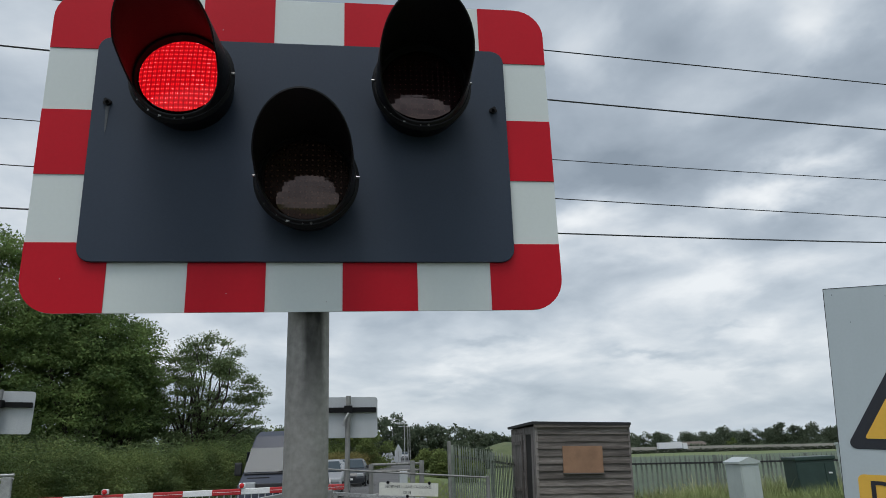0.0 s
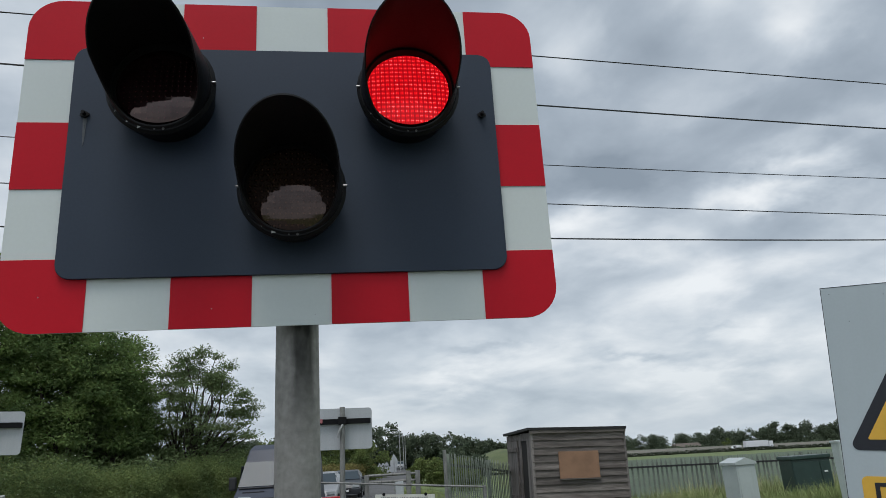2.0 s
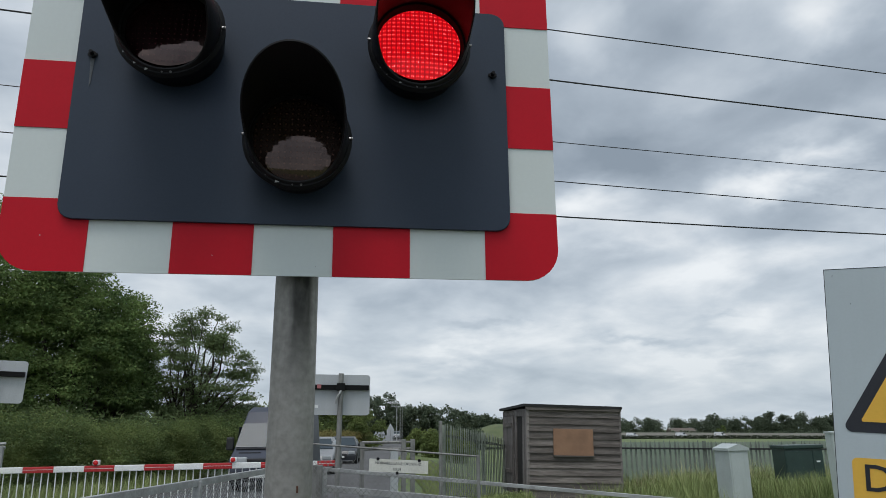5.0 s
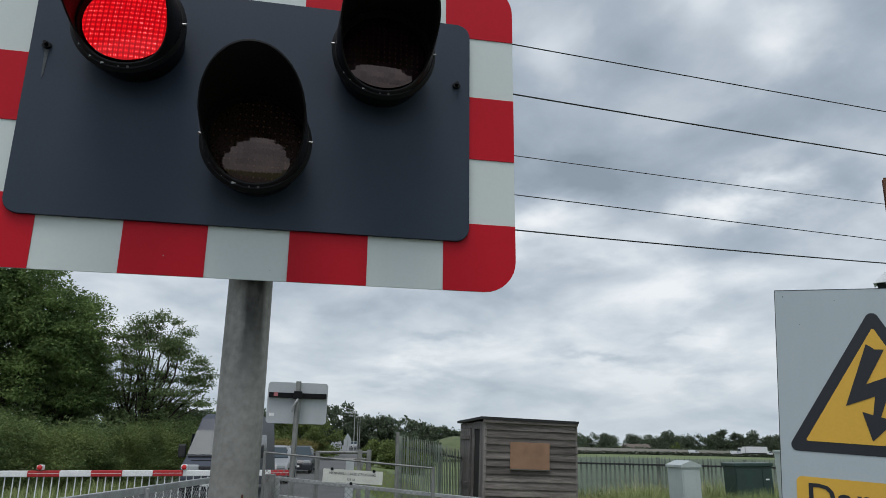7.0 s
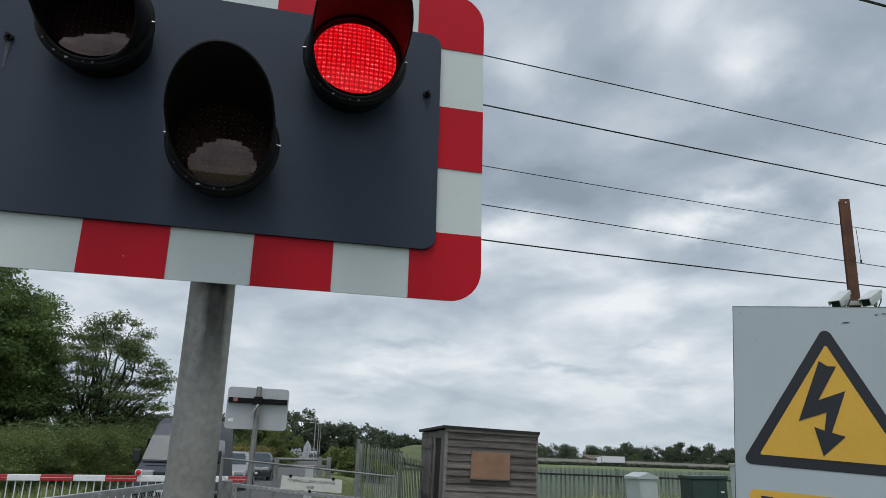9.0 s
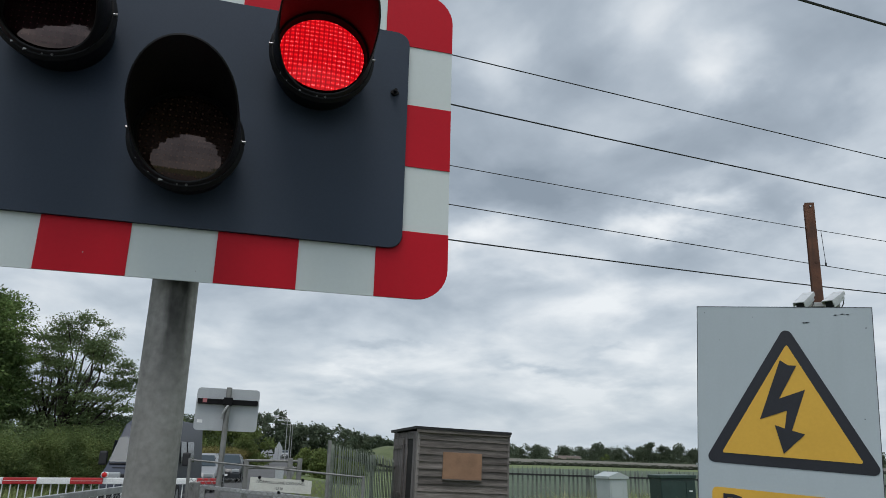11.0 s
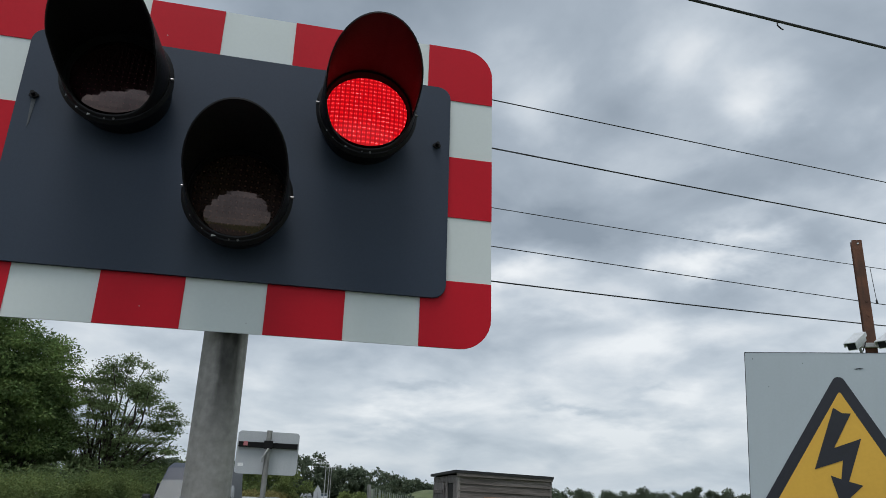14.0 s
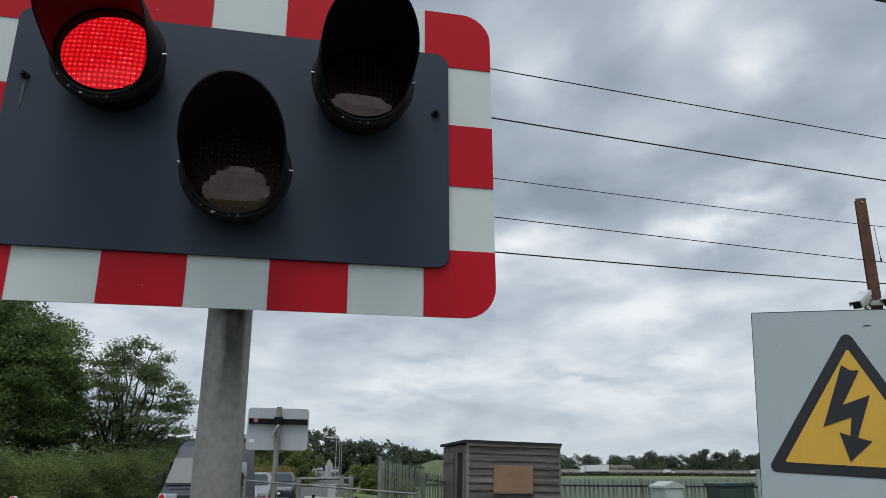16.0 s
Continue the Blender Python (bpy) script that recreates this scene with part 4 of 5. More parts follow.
def rail_fence(label, a, b, top_a, top_b, rails, bottom=0.12, post_r=0.03, rail_r=0.022, group="fences", spans=0, flat=False, steel=None, deep=0.024, wire=None):
    steel = steel or M_GALV2
    t = thing("chain_link_fence", label, "fence", group)
    A, B = Vector((*a, 0)), Vector((*b, 0))
    for dz in rails:
        if flat:
            d = (B - A).normalized()
            bm = box(bmesh.new(), 0, (B - A).length, -0.016, 0.016, -deep, deep, 0.004)
            rise = math.atan2(top_b - top_a, (B - A).length)
            m = Matrix.Translation((A.x, A.y, top_a - dz)) @ Matrix.Rotation(math.atan2(d.y, d.x), 4, "Z") @ Matrix.Rotation(-rise, 4, "Y")
            bmesh.ops.transform(bm, matrix=m, verts=bm.verts)
        else:
            bm = rod(bmesh.new(), (A.x, A.y, top_a - dz), (B.x, B.y, top_b - dz), rail_r, 12)
        part("rail", bm, steel, t, smooth=not flat)
    n = spans or max(1, round((B - A).length / 1.7))
    for k in range(n + 1):
        f = k / n
        p, z = A.lerp(B, f), top_a + (top_b - top_a) * f
        bm = box(bmesh.new(), p.x - post_r, p.x + post_r, p.y - post_r, p.y + post_r, 0, z + 0.012, 0.005)
        part("post", bm, steel, t)
    chain_link("wire_mesh", a, b, top_a - 0.03, top_b - 0.03, bottom, t, wire=wire)
    return t


rail_fence("galvanised chain-link fence with a broad top rail along the lane", (-0.86, 7.0), (-1.60, 3.9), 1.268, 1.262, (0.0, 0.42, 0.80), flat=True, post_r=0.028)
front = rail_fence("low galvanised pedestrian fence with double rails and wire mesh", (-0.40, 7.0), (3.06, 6.2), 1.268, 0.965, (0.0, 0.155, 0.178, 0.62), rail_r=0.015, spans=1, flat=True, deep=0.0165, wire=M_WIREDULL)
back = rail_fence("chain-link fence carrying the crossing's name board", (-0.50, 6.55), (0.87, 6.05), 1.500, 1.395, (0.0,), rail_r=0.008, post_r=0.013, spans=1, steel=M_GALV, wire=M_WIREDULL)
gate_post = tagged(part("gate_post", box(bmesh.new(), -0.50, -0.41, 6.84, 6.93, 0, 1.31, 0.008), M_GALV), "square grey galvanised gate post at the fence corner", "post")


def name_board():
    t = thing("name_board", "off-white crossing name board wired to the mesh fence", "sign", at=pose(-0.012, 6.28, 1.332, 0, 2.2, -19.5))
    bm = prism(bmesh.new(), round_rect(0, 0.505, -0.053, 0.050, 0.004, 2), 0, 0.003)
    part("plate", bm, M_NAMEPLATE, t)
    solid_text("lettering", "NORWELL LANE CROSSING", 0.031, M_SIGNBLACK, t, pose(0.052, -0.001, 0.008, 90, 0, 0), "small dark capitals", squeeze=1.02, weight=-0.012)
    solid_text("lettering", "123.38", 0.029, M_SIGNBLACK, t, pose(0.205, -0.001, -0.036, 90, 0, 0), "small dark figures", squeeze=0.9)
    for x, z in ((0.075, 0.05), (0.43, 0.05), (0.245, -0.056)):
        part("tie", rod(bmesh.new(), (x, -0.006, z), (x, 0.006, z), 0.013, 8), M_BLACK, t)


name_board()


# ---- the timber shed ----
def shed():
    t = thing("shed", "weathered grey weatherboard shed with a boarded window and felt roof", "shed", at=pose(4.286, 18.0, -0.02, 0, 1.6, 0))
    W, D, H = 2.43, 2.75, 2.19
    part("carcass", box(bmesh.new(), 0.03, W - 0.03, 0.42, D - 0.03, 0.0, H - 0.03), M_SHED_SHADE, t)
    part("carcass", box(bmesh.new(), 0.75, W - 0.03, 0.03, 0.42, 0.0, H - 0.03), M_SHED_SHADE, t)
    rng = random.Random(11)
    step = 0.1765
    for k in range(13):
        z0 = 0.005 + k * step
        z1 = min(z0 + step + 0.02, H)
        if z0 > H - 0.04:
            continue
        bm = bmesh.new()
        n = 9
        top, bot = [], []
        for i in range(n):
            f = i / (n - 1)
            x = W * f
            w0, w1 = rng.uniform(-0.006, 0.006), rng.uniform(-0.004, 0.004)
            bot.append([bm.verts.new((x, y, z0 + w0)) for y in (-0.038, 0.0)])
            top.append([bm.verts.new((x, y, z1 + w1)) for y in (-0.006, 0.012)])
        for i in range(n - 1):
            bm.faces.new((bot[i][0], bot[i + 1][0], top[i + 1][0], top[i][0]))
            bm.faces.new((bot[i][0], bot[i][1], bot[i + 1][1], bot[i + 1][0]))
            bm.faces.new((top[i][0], top[i + 1][0], top[i + 1][1], top[i][1]))
            bm.faces.new((bot[i][1], top[i][1], top[i + 1][1], bot[i + 1][1]))
        for i in (0, n - 1):
            bm.faces.new((bot[i][0], top[i][0], top[i][1], bot[i][1]))
        part("weatherboard", bm, M_TIMBER, t)
    # side wall: corner strip, doorway in painted shade, door leaf hung flat, boards behind
    part("corner_post", box(bmesh.new(), -0.035, 0.045, -0.035, 0.05, 0, H, 0.006), M_TIMBER_UP, t)
    part("corner_post", box(bmesh.new(), W - 0.03, W + 0.02, -0.034, 0.03, 0, H, 0.006), M_TIMBER_UP, t)
    # Near-black panel in the wall plane: the opening's shade put into colour.
    part("doorway", box(bmesh.new(), -0.004, 0.03, 0.42, 1.05, 0.05, 1.96), M_SHED_SHADE, t, "near-black panel for the shade in the doorway")
    part("door_frame", box(bmesh.new(), -0.03, 0.02, 0.05, 0.40, 0, H - 0.05, 0.006), M_TIMBER_UP, t)
    part("door_frame", box(bmesh.new(), -0.04, 0.02, 1.05, 1.16, 0, H - 0.08, 0.006), M_TIMBER_UP, t)
    part("lintel", box(bmesh.new(), -0.03, 0.02, 0.40, 1.06, 1.96, H - 0.04, 0.006), M_TIMBER_UP, t)
    for k in range(14):
        z0 = 0.0 + k * 0.153
        part("weatherboard", box(bmesh.new(), -0.022, 0.03, 1.16, D, z0, z0 + 0.148, 0.004), M_TIMBER, t)
    door = part("door", box(bmesh.new(), -0.065, -0.03, 1.35, 2.45, 0.22, 1.98, 0.006), M_TIMBER_UP, t, "grey boarded door leaf")
    for z in (0.5, 1.7):
        part("door_batten", box(bmesh.new(), -0.09, -0.066, 1.37, 2.43, z, z + 0.1, 0.005), M_TIMBER, door)
    part("boarded_window", box(bmesh.new(), 0.655, 1.685, -0.074, -0.050, 1.02, 1.665, 0.003), M_PLY, t, "orange-brown plywood sheet over the window")
    part("window_sill", box(bmesh.new(), 0.645, 1.715, -0.086, -0.046, 0.99, 1.018, 0.004), M_TIMBER, t)
    bm = bmesh.new()
    r = [(-0.10, -0.10, H + 0.025), (W + 0.04, -0.10, H + 0.005), (W + 0.04, D + 0.12, H - 0.03), (-0.10, D + 0.12, H - 0.02)]
    lo, hi = [bm.verts.new((x, y, z - 0.02)) for x, y, z in r], [bm.verts.new((x, y, z + 0.045)) for x, y, z in r]
    for i in range(4):
        j = (i + 1) % 4
        bm.faces.new((lo[i], lo[j], hi[j], hi[i]))
    bm.faces.new(hi), bm.faces.new(lo[::-1])
    part("roof", bm, M_FELT, t, "black felted roof edge")
    part("fascia", box(bmesh.new(), -0.06, W + 0.02, -0.085, -0.055, H - 0.075, H - 0.0), M_TIMBER, t)


shed()


# ---- cabinets in the grass ----
def grey_cabinet():
    t = thing("equipment_cabinet", "pale grey steel equipment cabinet with a pitched lid in long grass", "cabinet", at=pose(7.89, 14.7, -0.03, 0, -0.5, 9))
    part("body", box(bmesh.new(), -0.235, 0.235, -0.235, 0.235, 0, 1.17, 0.01), M_CABINET, t)
    bm = bmesh.new()
    lo = [bm.verts.new((x, y, 1.175)) for x, y in ((-0.262, -0.262), (0.262, -0.262), (0.262, 0.262), (-0.262, 0.262))]
    mid = [bm.verts.new((v.co.x, v.co.y, 1.225)) for v in lo]
    r0, r1 = bm.verts.new((0, -0.262, 1.315)), bm.verts.new((0, 0.262, 1.315))
    for i in range(4):
        j = (i + 1) % 4
        bm.faces.new((lo[i], lo[j], mid[j], mid[i]))
    bm.faces.new((mid[0], mid[1], r0)), bm.faces.new((mid[2], mid[3], r1))
    bm.faces.new((mid[1], mid[2], r1, r0)), bm.faces.new((mid[3], mid[0], r0, r1)), bm.faces.new(lo[::-1])
    part("lid", bm, M_CABINET, t)
    part("door", box(bmesh.new(), -0.205, 0.205, -0.247, -0.237, 0.08, 1.12, 0.003), M_CABINET, t)


def green_cabinet():
    t = thing("equipment_cabinet", "dark green steel roadside cabinet standing in long grass", "cabinet", at=pose(11.0, 17.0, -0.12, 0, -1, -4))
    part("body", box(bmesh.new(), -0.56, 0.40, -0.30, 0.30, 0, 1.22, 0.01), M_GREENCAB, t)
    part("lid", box(bmesh.new(), -0.59, 0.43, -0.34, 0.34, 1.222, 1.31, 0.02), M_GREENCAB, t)
    for x0, x1 in ((-0.54, 0.12), (0.14, 0.385)):
        part("door", box(bmesh.new(), x0, x1, -0.316, -0.302, 0.1, 1.16, 0.004), M_GREENCAB, t)
    part("label_plate", box(bmesh.new(), 0.21, 0.30, -0.322, -0.318, 0.90, 0.935), M_BOOMWHITE, t, "small white label")


grey_cabinet()
green_cabinet()


def marker_post():
    t = thing("marker_post", "white-painted concrete post standing in the trackside grass", "post", at=pose(8.36, 12.0, 0, 0, -1, 10))
    part("shaft", box(bmesh.new(), -0.10, 0.10, -0.08, 0.08, 0, 1.49, 0.008), M_CABINET, t)
    part("cap", box(bmesh.new(), -0.115, 0.115, -0.095, 0.095, 1.492, 1.53, 0.008), M_CABINET, t)


marker_post()


# ---- palisade fence ----
def pale_mesh(height, wide=0.060):
    bm = bmesh.new()
    prism(bm, [(-wide / 2, 0), (wide / 2, 0), (wide / 2, height - 0.09), (wide * 0.16, height - 0.045), (0, height), (-wide * 0.16, height - 0.045), (-wide / 2, height - 0.09)], -0.006, 0.004)
    bmesh.ops.recalc_face_normals(bm, faces=bm.faces)
    me = bpy.data.meshes.new("pale")
    bm.to_mesh(me)
    bm.free()
    me.materials.append(M_PALISADE)
    return me


def palisade(label, a, b, top_a, top_b, height, step=0.15, wide=0.060, rail_side=1):
    t = thing("palisade_fence", label, "fence", "palisade fences")
    A, B = Vector((*a, 0)), Vector((*b, 0))
    d = B - A
    yaw, n = math.atan2(d.y, d.x), int(d.length / step)
    me = pale_mesh(height, wide)
    rng = random.Random(int(10 * a[0]))
    for k in range(n + 1):
        f = k / n
        ob = new("pale", me)
        ob.parent = t
        p = A.lerp(B, f)
        ob.matrix_basis = Matrix.Translation((p.x, p.y, top_a + (top_b - top_a) * f - height + rng.uniform(-0.012, 0.012))) @ Matrix.Rotation(yaw, 4, "Z") @ Matrix.Rotation(radians(rng.uniform(-1.2, 1.2)), 4, "Y")
    side = Vector((-d.y, d.x, 0)).normalized() * 0.03 * rail_side
    for dz in (0.24, height - 0.28):
        bm = bmesh.new()
        m = Matrix.Translation(A + side + Vector((0, 0, top_a - dz))) @ Matrix.Rotation(yaw, 4, "Z") @ Matrix.Rotation(-math.atan2(top_b - top_a, d.length), 4, "Y")
        box(bm, 0, d.length, -0.02, 0.02, -0.025, 0.025, m=m)
        part("rail", bm, M_VANTRIM, t, "dark steel rail")
    m_n = max(1, round(d.length / 2.75))
    for k in range(m_n + 1):
        f = k / m_n
        p = A.lerp(B, f) + side * (2.2 if rail_side > 0 else -2.2)
        z = top_a + (top_b - top_a) * f
        bm = box(bmesh.new(), p.x - 0.05, p.x + 0.05, p.y - 0.04, p.y + 0.04, z - height - 0.1, z - 0.02, 0.004)
        part("post", bm, M_PALISADE, t)


palisade("grey-green steel palisade fence with pointed pales in long grass", (1.92, 15.6), (4.75, 21.2), 1.74, 1.34, 1.80)
palisade("grey-green steel palisade fence along the field edge", (4.85, 21.3), (28.0, 20.6), 1.33, 0.98, 1.62, rail_side=-1)
tagged(part("gate_post", box(bmesh.new(), 1.77, 1.84, 15.45, 15.53, 0, 1.80, 0.01), M_GALV), "tall square galvanised post at the palisade's end", "post")


# ---- far-side gates and small posts ----
def far_gate():
    t = thing("metal_gate", "grey galvanised tube gate beside the far pavement", "gate", at=pose(0.18, 16.2, 0, 0, 0, 0))
    for z in (1.36, 1.22, 0.75, 0.3):
        part("rail", rod(bmesh.new(), (0, 0, z), (1.10, 0, z), 0.028, 10), M_GALV, t, smooth=True)
    for x in (0.0, 0.90, 1.10):
        part("post", box(bmesh.new(), x - 0.05, x + 0.05, -0.05, 0.05, 0, 1.42 if x else 1.38, 0.006), M_GALV, t)


def side_gate():
    t = thing("metal_gate", "grey galvanised mesh gate with a lime yellow tag by the hedge", "gate", at=pose(-7.55, 17.0, 0, 0, 0, 6))
    for x in (0.0, -1.6):
        part("post", box(bmesh.new(), x - 0.10, x + 0.10, -0.05, 0.05, 0, 1.36, 0.006), M_GALV2, t)
    for z in (1.40, 1.32):
        part("rail", rod(bmesh.new(), (-1.7, 0, z), (0.13, 0, z), 0.03, 10), M_GALV2, t, smooth=True)
    for k in range(16):
        part("bar", rod(bmesh.new(), (-1.5 + 0.09 * k, 0, 0.1), (-1.5 + 0.09 * k, 0, 1.32), 0.008, 6), M_GALV2, t)
    part("tag", box(bmesh.new(), -0.34, -0.18, -0.05, -0.034, 1.12, 1.30, 0.003), M_TAG, t, "lime yellow tag")


far_gate()
side_gate()
tagged(part("bollard", box(bmesh.new(), 0.62, 0.76, 13.4, 13.5, 0, 1.28, 0.015), M_SIGNGREY), "short grey marker post beside the track", "post")


# ---- vehicles ----
def shell_from_profile(bm, profile, half, tuck):
    """A body from side-view points (y, z), narrowed at each by tuck, mirrored over x."""
    L = [bm.verts.new((-half * k, y, z)) for (y, z), k in zip(profile, tuck)]
    R = [bm.verts.new((half * k, y, z)) for (y, z), k in zip(profile, tuck)]
    n = len(profile)
    for i in range(n):
        j = (i + 1) % n
        bm.faces.new((L[i], L[j], R[j], R[i]))
    bm.faces.new(L), bm.faces.new(R[::-1])
    bmesh.ops.recalc_face_normals(bm, faces=bm.faces)
    bmesh.ops.bevel(bm, geom=list(bm.edges), offset=0.05, segments=3, profile=0.6, affect="EDGES", clamp_overlap=True)
    return bm


def wheel(parent, x, y, r=0.34):
    w = part("wheel", rod(bmesh.new(), (x - 0.11, y, r), (x + 0.11, y, r), r * 0.62, 20), M_CARSILVER, parent)
    bm = bmesh.new()
    prof = [(-0.11, r * 0.6), (-0.12, r * 0.9), (-0.09, r), (0.09, r), (0.12, r * 0.9), (0.11, r * 0.6)]
    rings = [[bm.verts.new((x + a, y + q * math.cos(2 * math.pi * i / 24), r + q * math.sin(2 * math.pi * i / 24))) for i in range(24)] for a, q in prof]
    for p, q in zip(rings, rings[1:] + rings[:1]):
        for i in range(24):
            bm.faces.new((p[i], p[(i + 1) % 24], q[(i + 1) % 24], q[i]))
    part("tyre", bm, M_TYRE, w, smooth=True)


def van():
    """Front faces -y."""
    t = thing("van", "dark blue-grey high-roof panel van waiting behind the barrier", "van", at=pose(-2.58, 22.0, -0.10, 0, 0, -5.8))
    prof = [(0.0, 0.30), (-0.02, 0.62), (0.06, 0.92), (0.66, 1.22), (1.26, 1.97), (1.52, 2.33), (1.95, 2.47), (5.7, 2.47), (5.85, 2.3), (5.9, 0.35)]
    tuck = [0.90, 0.95, 0.95, 0.95, 0.86, 0.80, 0.76, 0.78, 0.82, 0.97]
    part("body", shell_from_profile(bmesh.new(), prof, 1.0, tuck), M_VAN, t, smooth=True)
    bm = bmesh.new()
    a = [(-0.925, 0.685, 1.250), (0.925, 0.685, 1.250), (0.845, 1.240, 1.945), (-0.845, 1.240, 1.945)]
    nrm = Vector((0, -0.78, 0.62)).normalized() * 0.022
    lo, hi = [bm.verts.new(Vector(p) - nrm) for p in a], [bm.verts.new(Vector(p) + nrm) for p in a]
    for i in range(4):
        j = (i + 1) % 4
        bm.faces.new((lo[i], lo[j], hi[j], hi[i]))
    bm.faces.new(hi), bm.faces.new(lo[::-1])
    part("windscreen", bm, M_GLASS, t)
    part("scuttle", box(bmesh.new(), -0.88, 0.88, 0.56, 0.68, 1.20, 1.232, 0.01), M_VANTRIM, t)
    for s in (-1, 1):
        part("wiper", rod(bmesh.new(), (s * 0.05, 0.63, 1.250), (s * 0.05 + 0.55, 0.70, 1.300), 0.012, 6), M_VANTRIM, t)
        bm = box(bmesh.new(), -0.11, 0.11, -0.07, 0.07, -0.19, 0.19, 0.05, m=pose(s * 1.13, 0.86, 1.36))
        part("mirror", bm, M_VANTRIM, t, "black door mirror")
        bm = box(bmesh.new(), -0.012, 0.012, 0, 0.95, 0, 0.62, 0.01, m=pose(s * 0.972, 1.0, 1.24, 0, -s * 6, 0))
        part("side_window", bm, M_CAMGLASS, t)
        bm = box(bmesh.new(), -0.012, 0.012, 0, 1.25, 0, 0.62, 0.01, m=pose(s * 0.980, 2.15, 1.24, 0, -s * 6, 0))
        part("side_window", bm, M_CAMGLASS, t)
        bm = box(bmesh.new(), s * 0.60 - 0.20, s * 0.60 + 0.20, -0.03, 0.12, 0.74, 1.0, 0.05)
        part("headlight", bm, M_HEADLAMP, t)
        wheel(t, s * 0.86, 0.95), wheel(t, s * 0.86, 4.6)
    part("grille", box(bmesh.new(), -0.40, 0.40, -0.04, 0.08, 0.70, 0.96, 0.03), M_VANTRIM, t, "black slatted grille")
    part("bumper", box(bmesh.new(), -0.92, 0.92, -0.10, 0.12, 0.30, 0.58, 0.06), M_VANTRIM, t)
    part("number_plate", box(bmesh.new(), -0.26, 0.26, -0.112, -0.102, 0.42, 0.53), M_BOOMWHITE, t)
    part("bonnet_vent", box(bmesh.new(), -0.74, -0.10, 0.40, 0.46, 1.095, 1.12, m=None), M_VANTRIM, t)


def car(label, paint, at, group="queueing cars"):
    t = thing("car", label, "car", group, at=at)
    prof = [(0.0, 0.28), (-0.03, 0.55), (0.10, 0.78), (1.0, 0.98), (1.75, 1.40), (2.2, 1.48), (3.2, 1.45), (4.0, 1.05), (4.3, 0.9), (4.35, 0.3)]
    tuck = [0.92, 0.98, 0.96, 0.94, 0.70, 0.66, 0.66, 0.84, 0.94, 0.96]
    part("body", shell_from_profile(bmesh.new(), prof, 0.89, tuck), paint, t, smooth=True)
    bm = bmesh.new()
    a = [(-0.76, 1.02, 1.0), (0.76, 1.02, 1.0), (0.60, 1.72, 1.39), (-0.60, 1.72, 1.39)]
    nrm = Vector((0, -0.49, 0.87)) * 0.02
    lo, hi = [bm.verts.new(Vector(p) - nrm) for p in a], [bm.verts.new(Vector(p) + nrm) for p in a]
    for i in range(4):
        j = (i + 1) % 4
        bm.faces.new((lo[i], lo[j], hi[j], hi[i]))
    bm.faces.new(hi), bm.faces.new(lo[::-1])
    part("windscreen", bm, M_GLASS, t)
    for s in (-1, 1):
        part("side_window", box(bmesh.new(), -0.01, 0.01, 0, 1.9, 0, 0.36, 0.01, m=pose(s * 0.80, 1.5, 1.0, 0, -s * 24, 0)), M_GLASS, t)
        part("headlight", box(bmesh.new(), s * 0.62 - 0.17, s * 0.62 + 0.17, -0.035, 0.15, 0.60, 0.76, 0.04), M_HEADLAMP, t, "pale headlight")
        part("mirror", box(bmesh.new(), s * 0.95 - 0.09, s * 0.95 + 0.09, 1.35, 1.47, 0.98, 1.12, 0.03), M_VANTRIM, t)
        wheel(t, s * 0.78, 0.85, 0.31), wheel(t, s * 0.78, 3.45, 0.31)
    part("grille", box(bmesh.new(), -0.40, 0.40, -0.05, 0.05, 0.42, 0.62, 0.03), M_VANTRIM, t)
    part("number_plate", box(bmesh.new(), -0.26, 0.26, -0.062, -0.051, 0.42, 0.52), M_BOOMWHITE, t)
    return t


van()
car("silver hatchback queueing behind the van", M_CARSILVER, pose(-1.5, 30.0, -0.10, 0, 0, -5))
car("graphite grey hatchback queueing on the lane", M_CARGREY, pose(-0.42, 39.0, -0.16, 0, 0, -5))
car("silver hatchback standing far down the lane", M_CARSILVER, pose(10.4, 150.0, 0.0, 0, 0, -5))


def lorry(label, at):
    """Nose towards -x; keyed along the far motorway."""
    t = thing("lorry", label, "lorry", "motorway traffic", at=at)
    part("trailer", box(bmesh.new(), 2.6, 14.5, -1.25, 1.25, 1.1, 4.0, 0.06), M_LORRY, t, "white box trailer")
    part("chassis", box(bmesh.new(), 0.4, 14.4, -0.6, 0.6, 0.6, 1.08), M_VANTRIM, t)
    part("cab", box(bmesh.new(), 0.0, 2.2, -1.22, 1.22, 0.6, 3.5, 0.15), M_LORRY, t)
    part("windscreen", box(bmesh.new(), -0.03, 0.05, -1.05, 1.05, 1.9, 2.9, 0.02), M_GLASS, t)
    for x in (1.0, 4.2, 11.0, 12.3, 13.6):
        part("wheel", rod(bmesh.new(), (x, -1.2, 0.5), (x, 1.2, 0.5), 0.5, 14), M_TYRE, t)
    return t


def far_van(label, at):
    t = thing("van", label, "van", "motorway traffic", at=at)
    bm = prism(bmesh.new(), [(0, 0.4), (0.1, 1.1), (0.9, 1.3), (1.5, 2.2), (5.2, 2.3), (5.4, 0.4)], -0.95, 0.95)
    bmesh.ops.bevel(bm, geom=list(bm.edges), offset=0.08, segments=2, affect="EDGES")
    part("body", bm, M_LORRY, t)
    for s in (-1, 1):
        part("side_window", box(bmesh.new(), 1.2, 2.3, s * 0.96 - 0.01, s * 0.96 + 0.01, 1.4, 2.0), M_GLASS, t)
    for x in (1.0, 4.3):
        part("wheel", rod(bmesh.new(), (x, -0.97, 0.35), (x, 0.97, 0.35), 0.35, 14), M_TYRE, t)
    return t


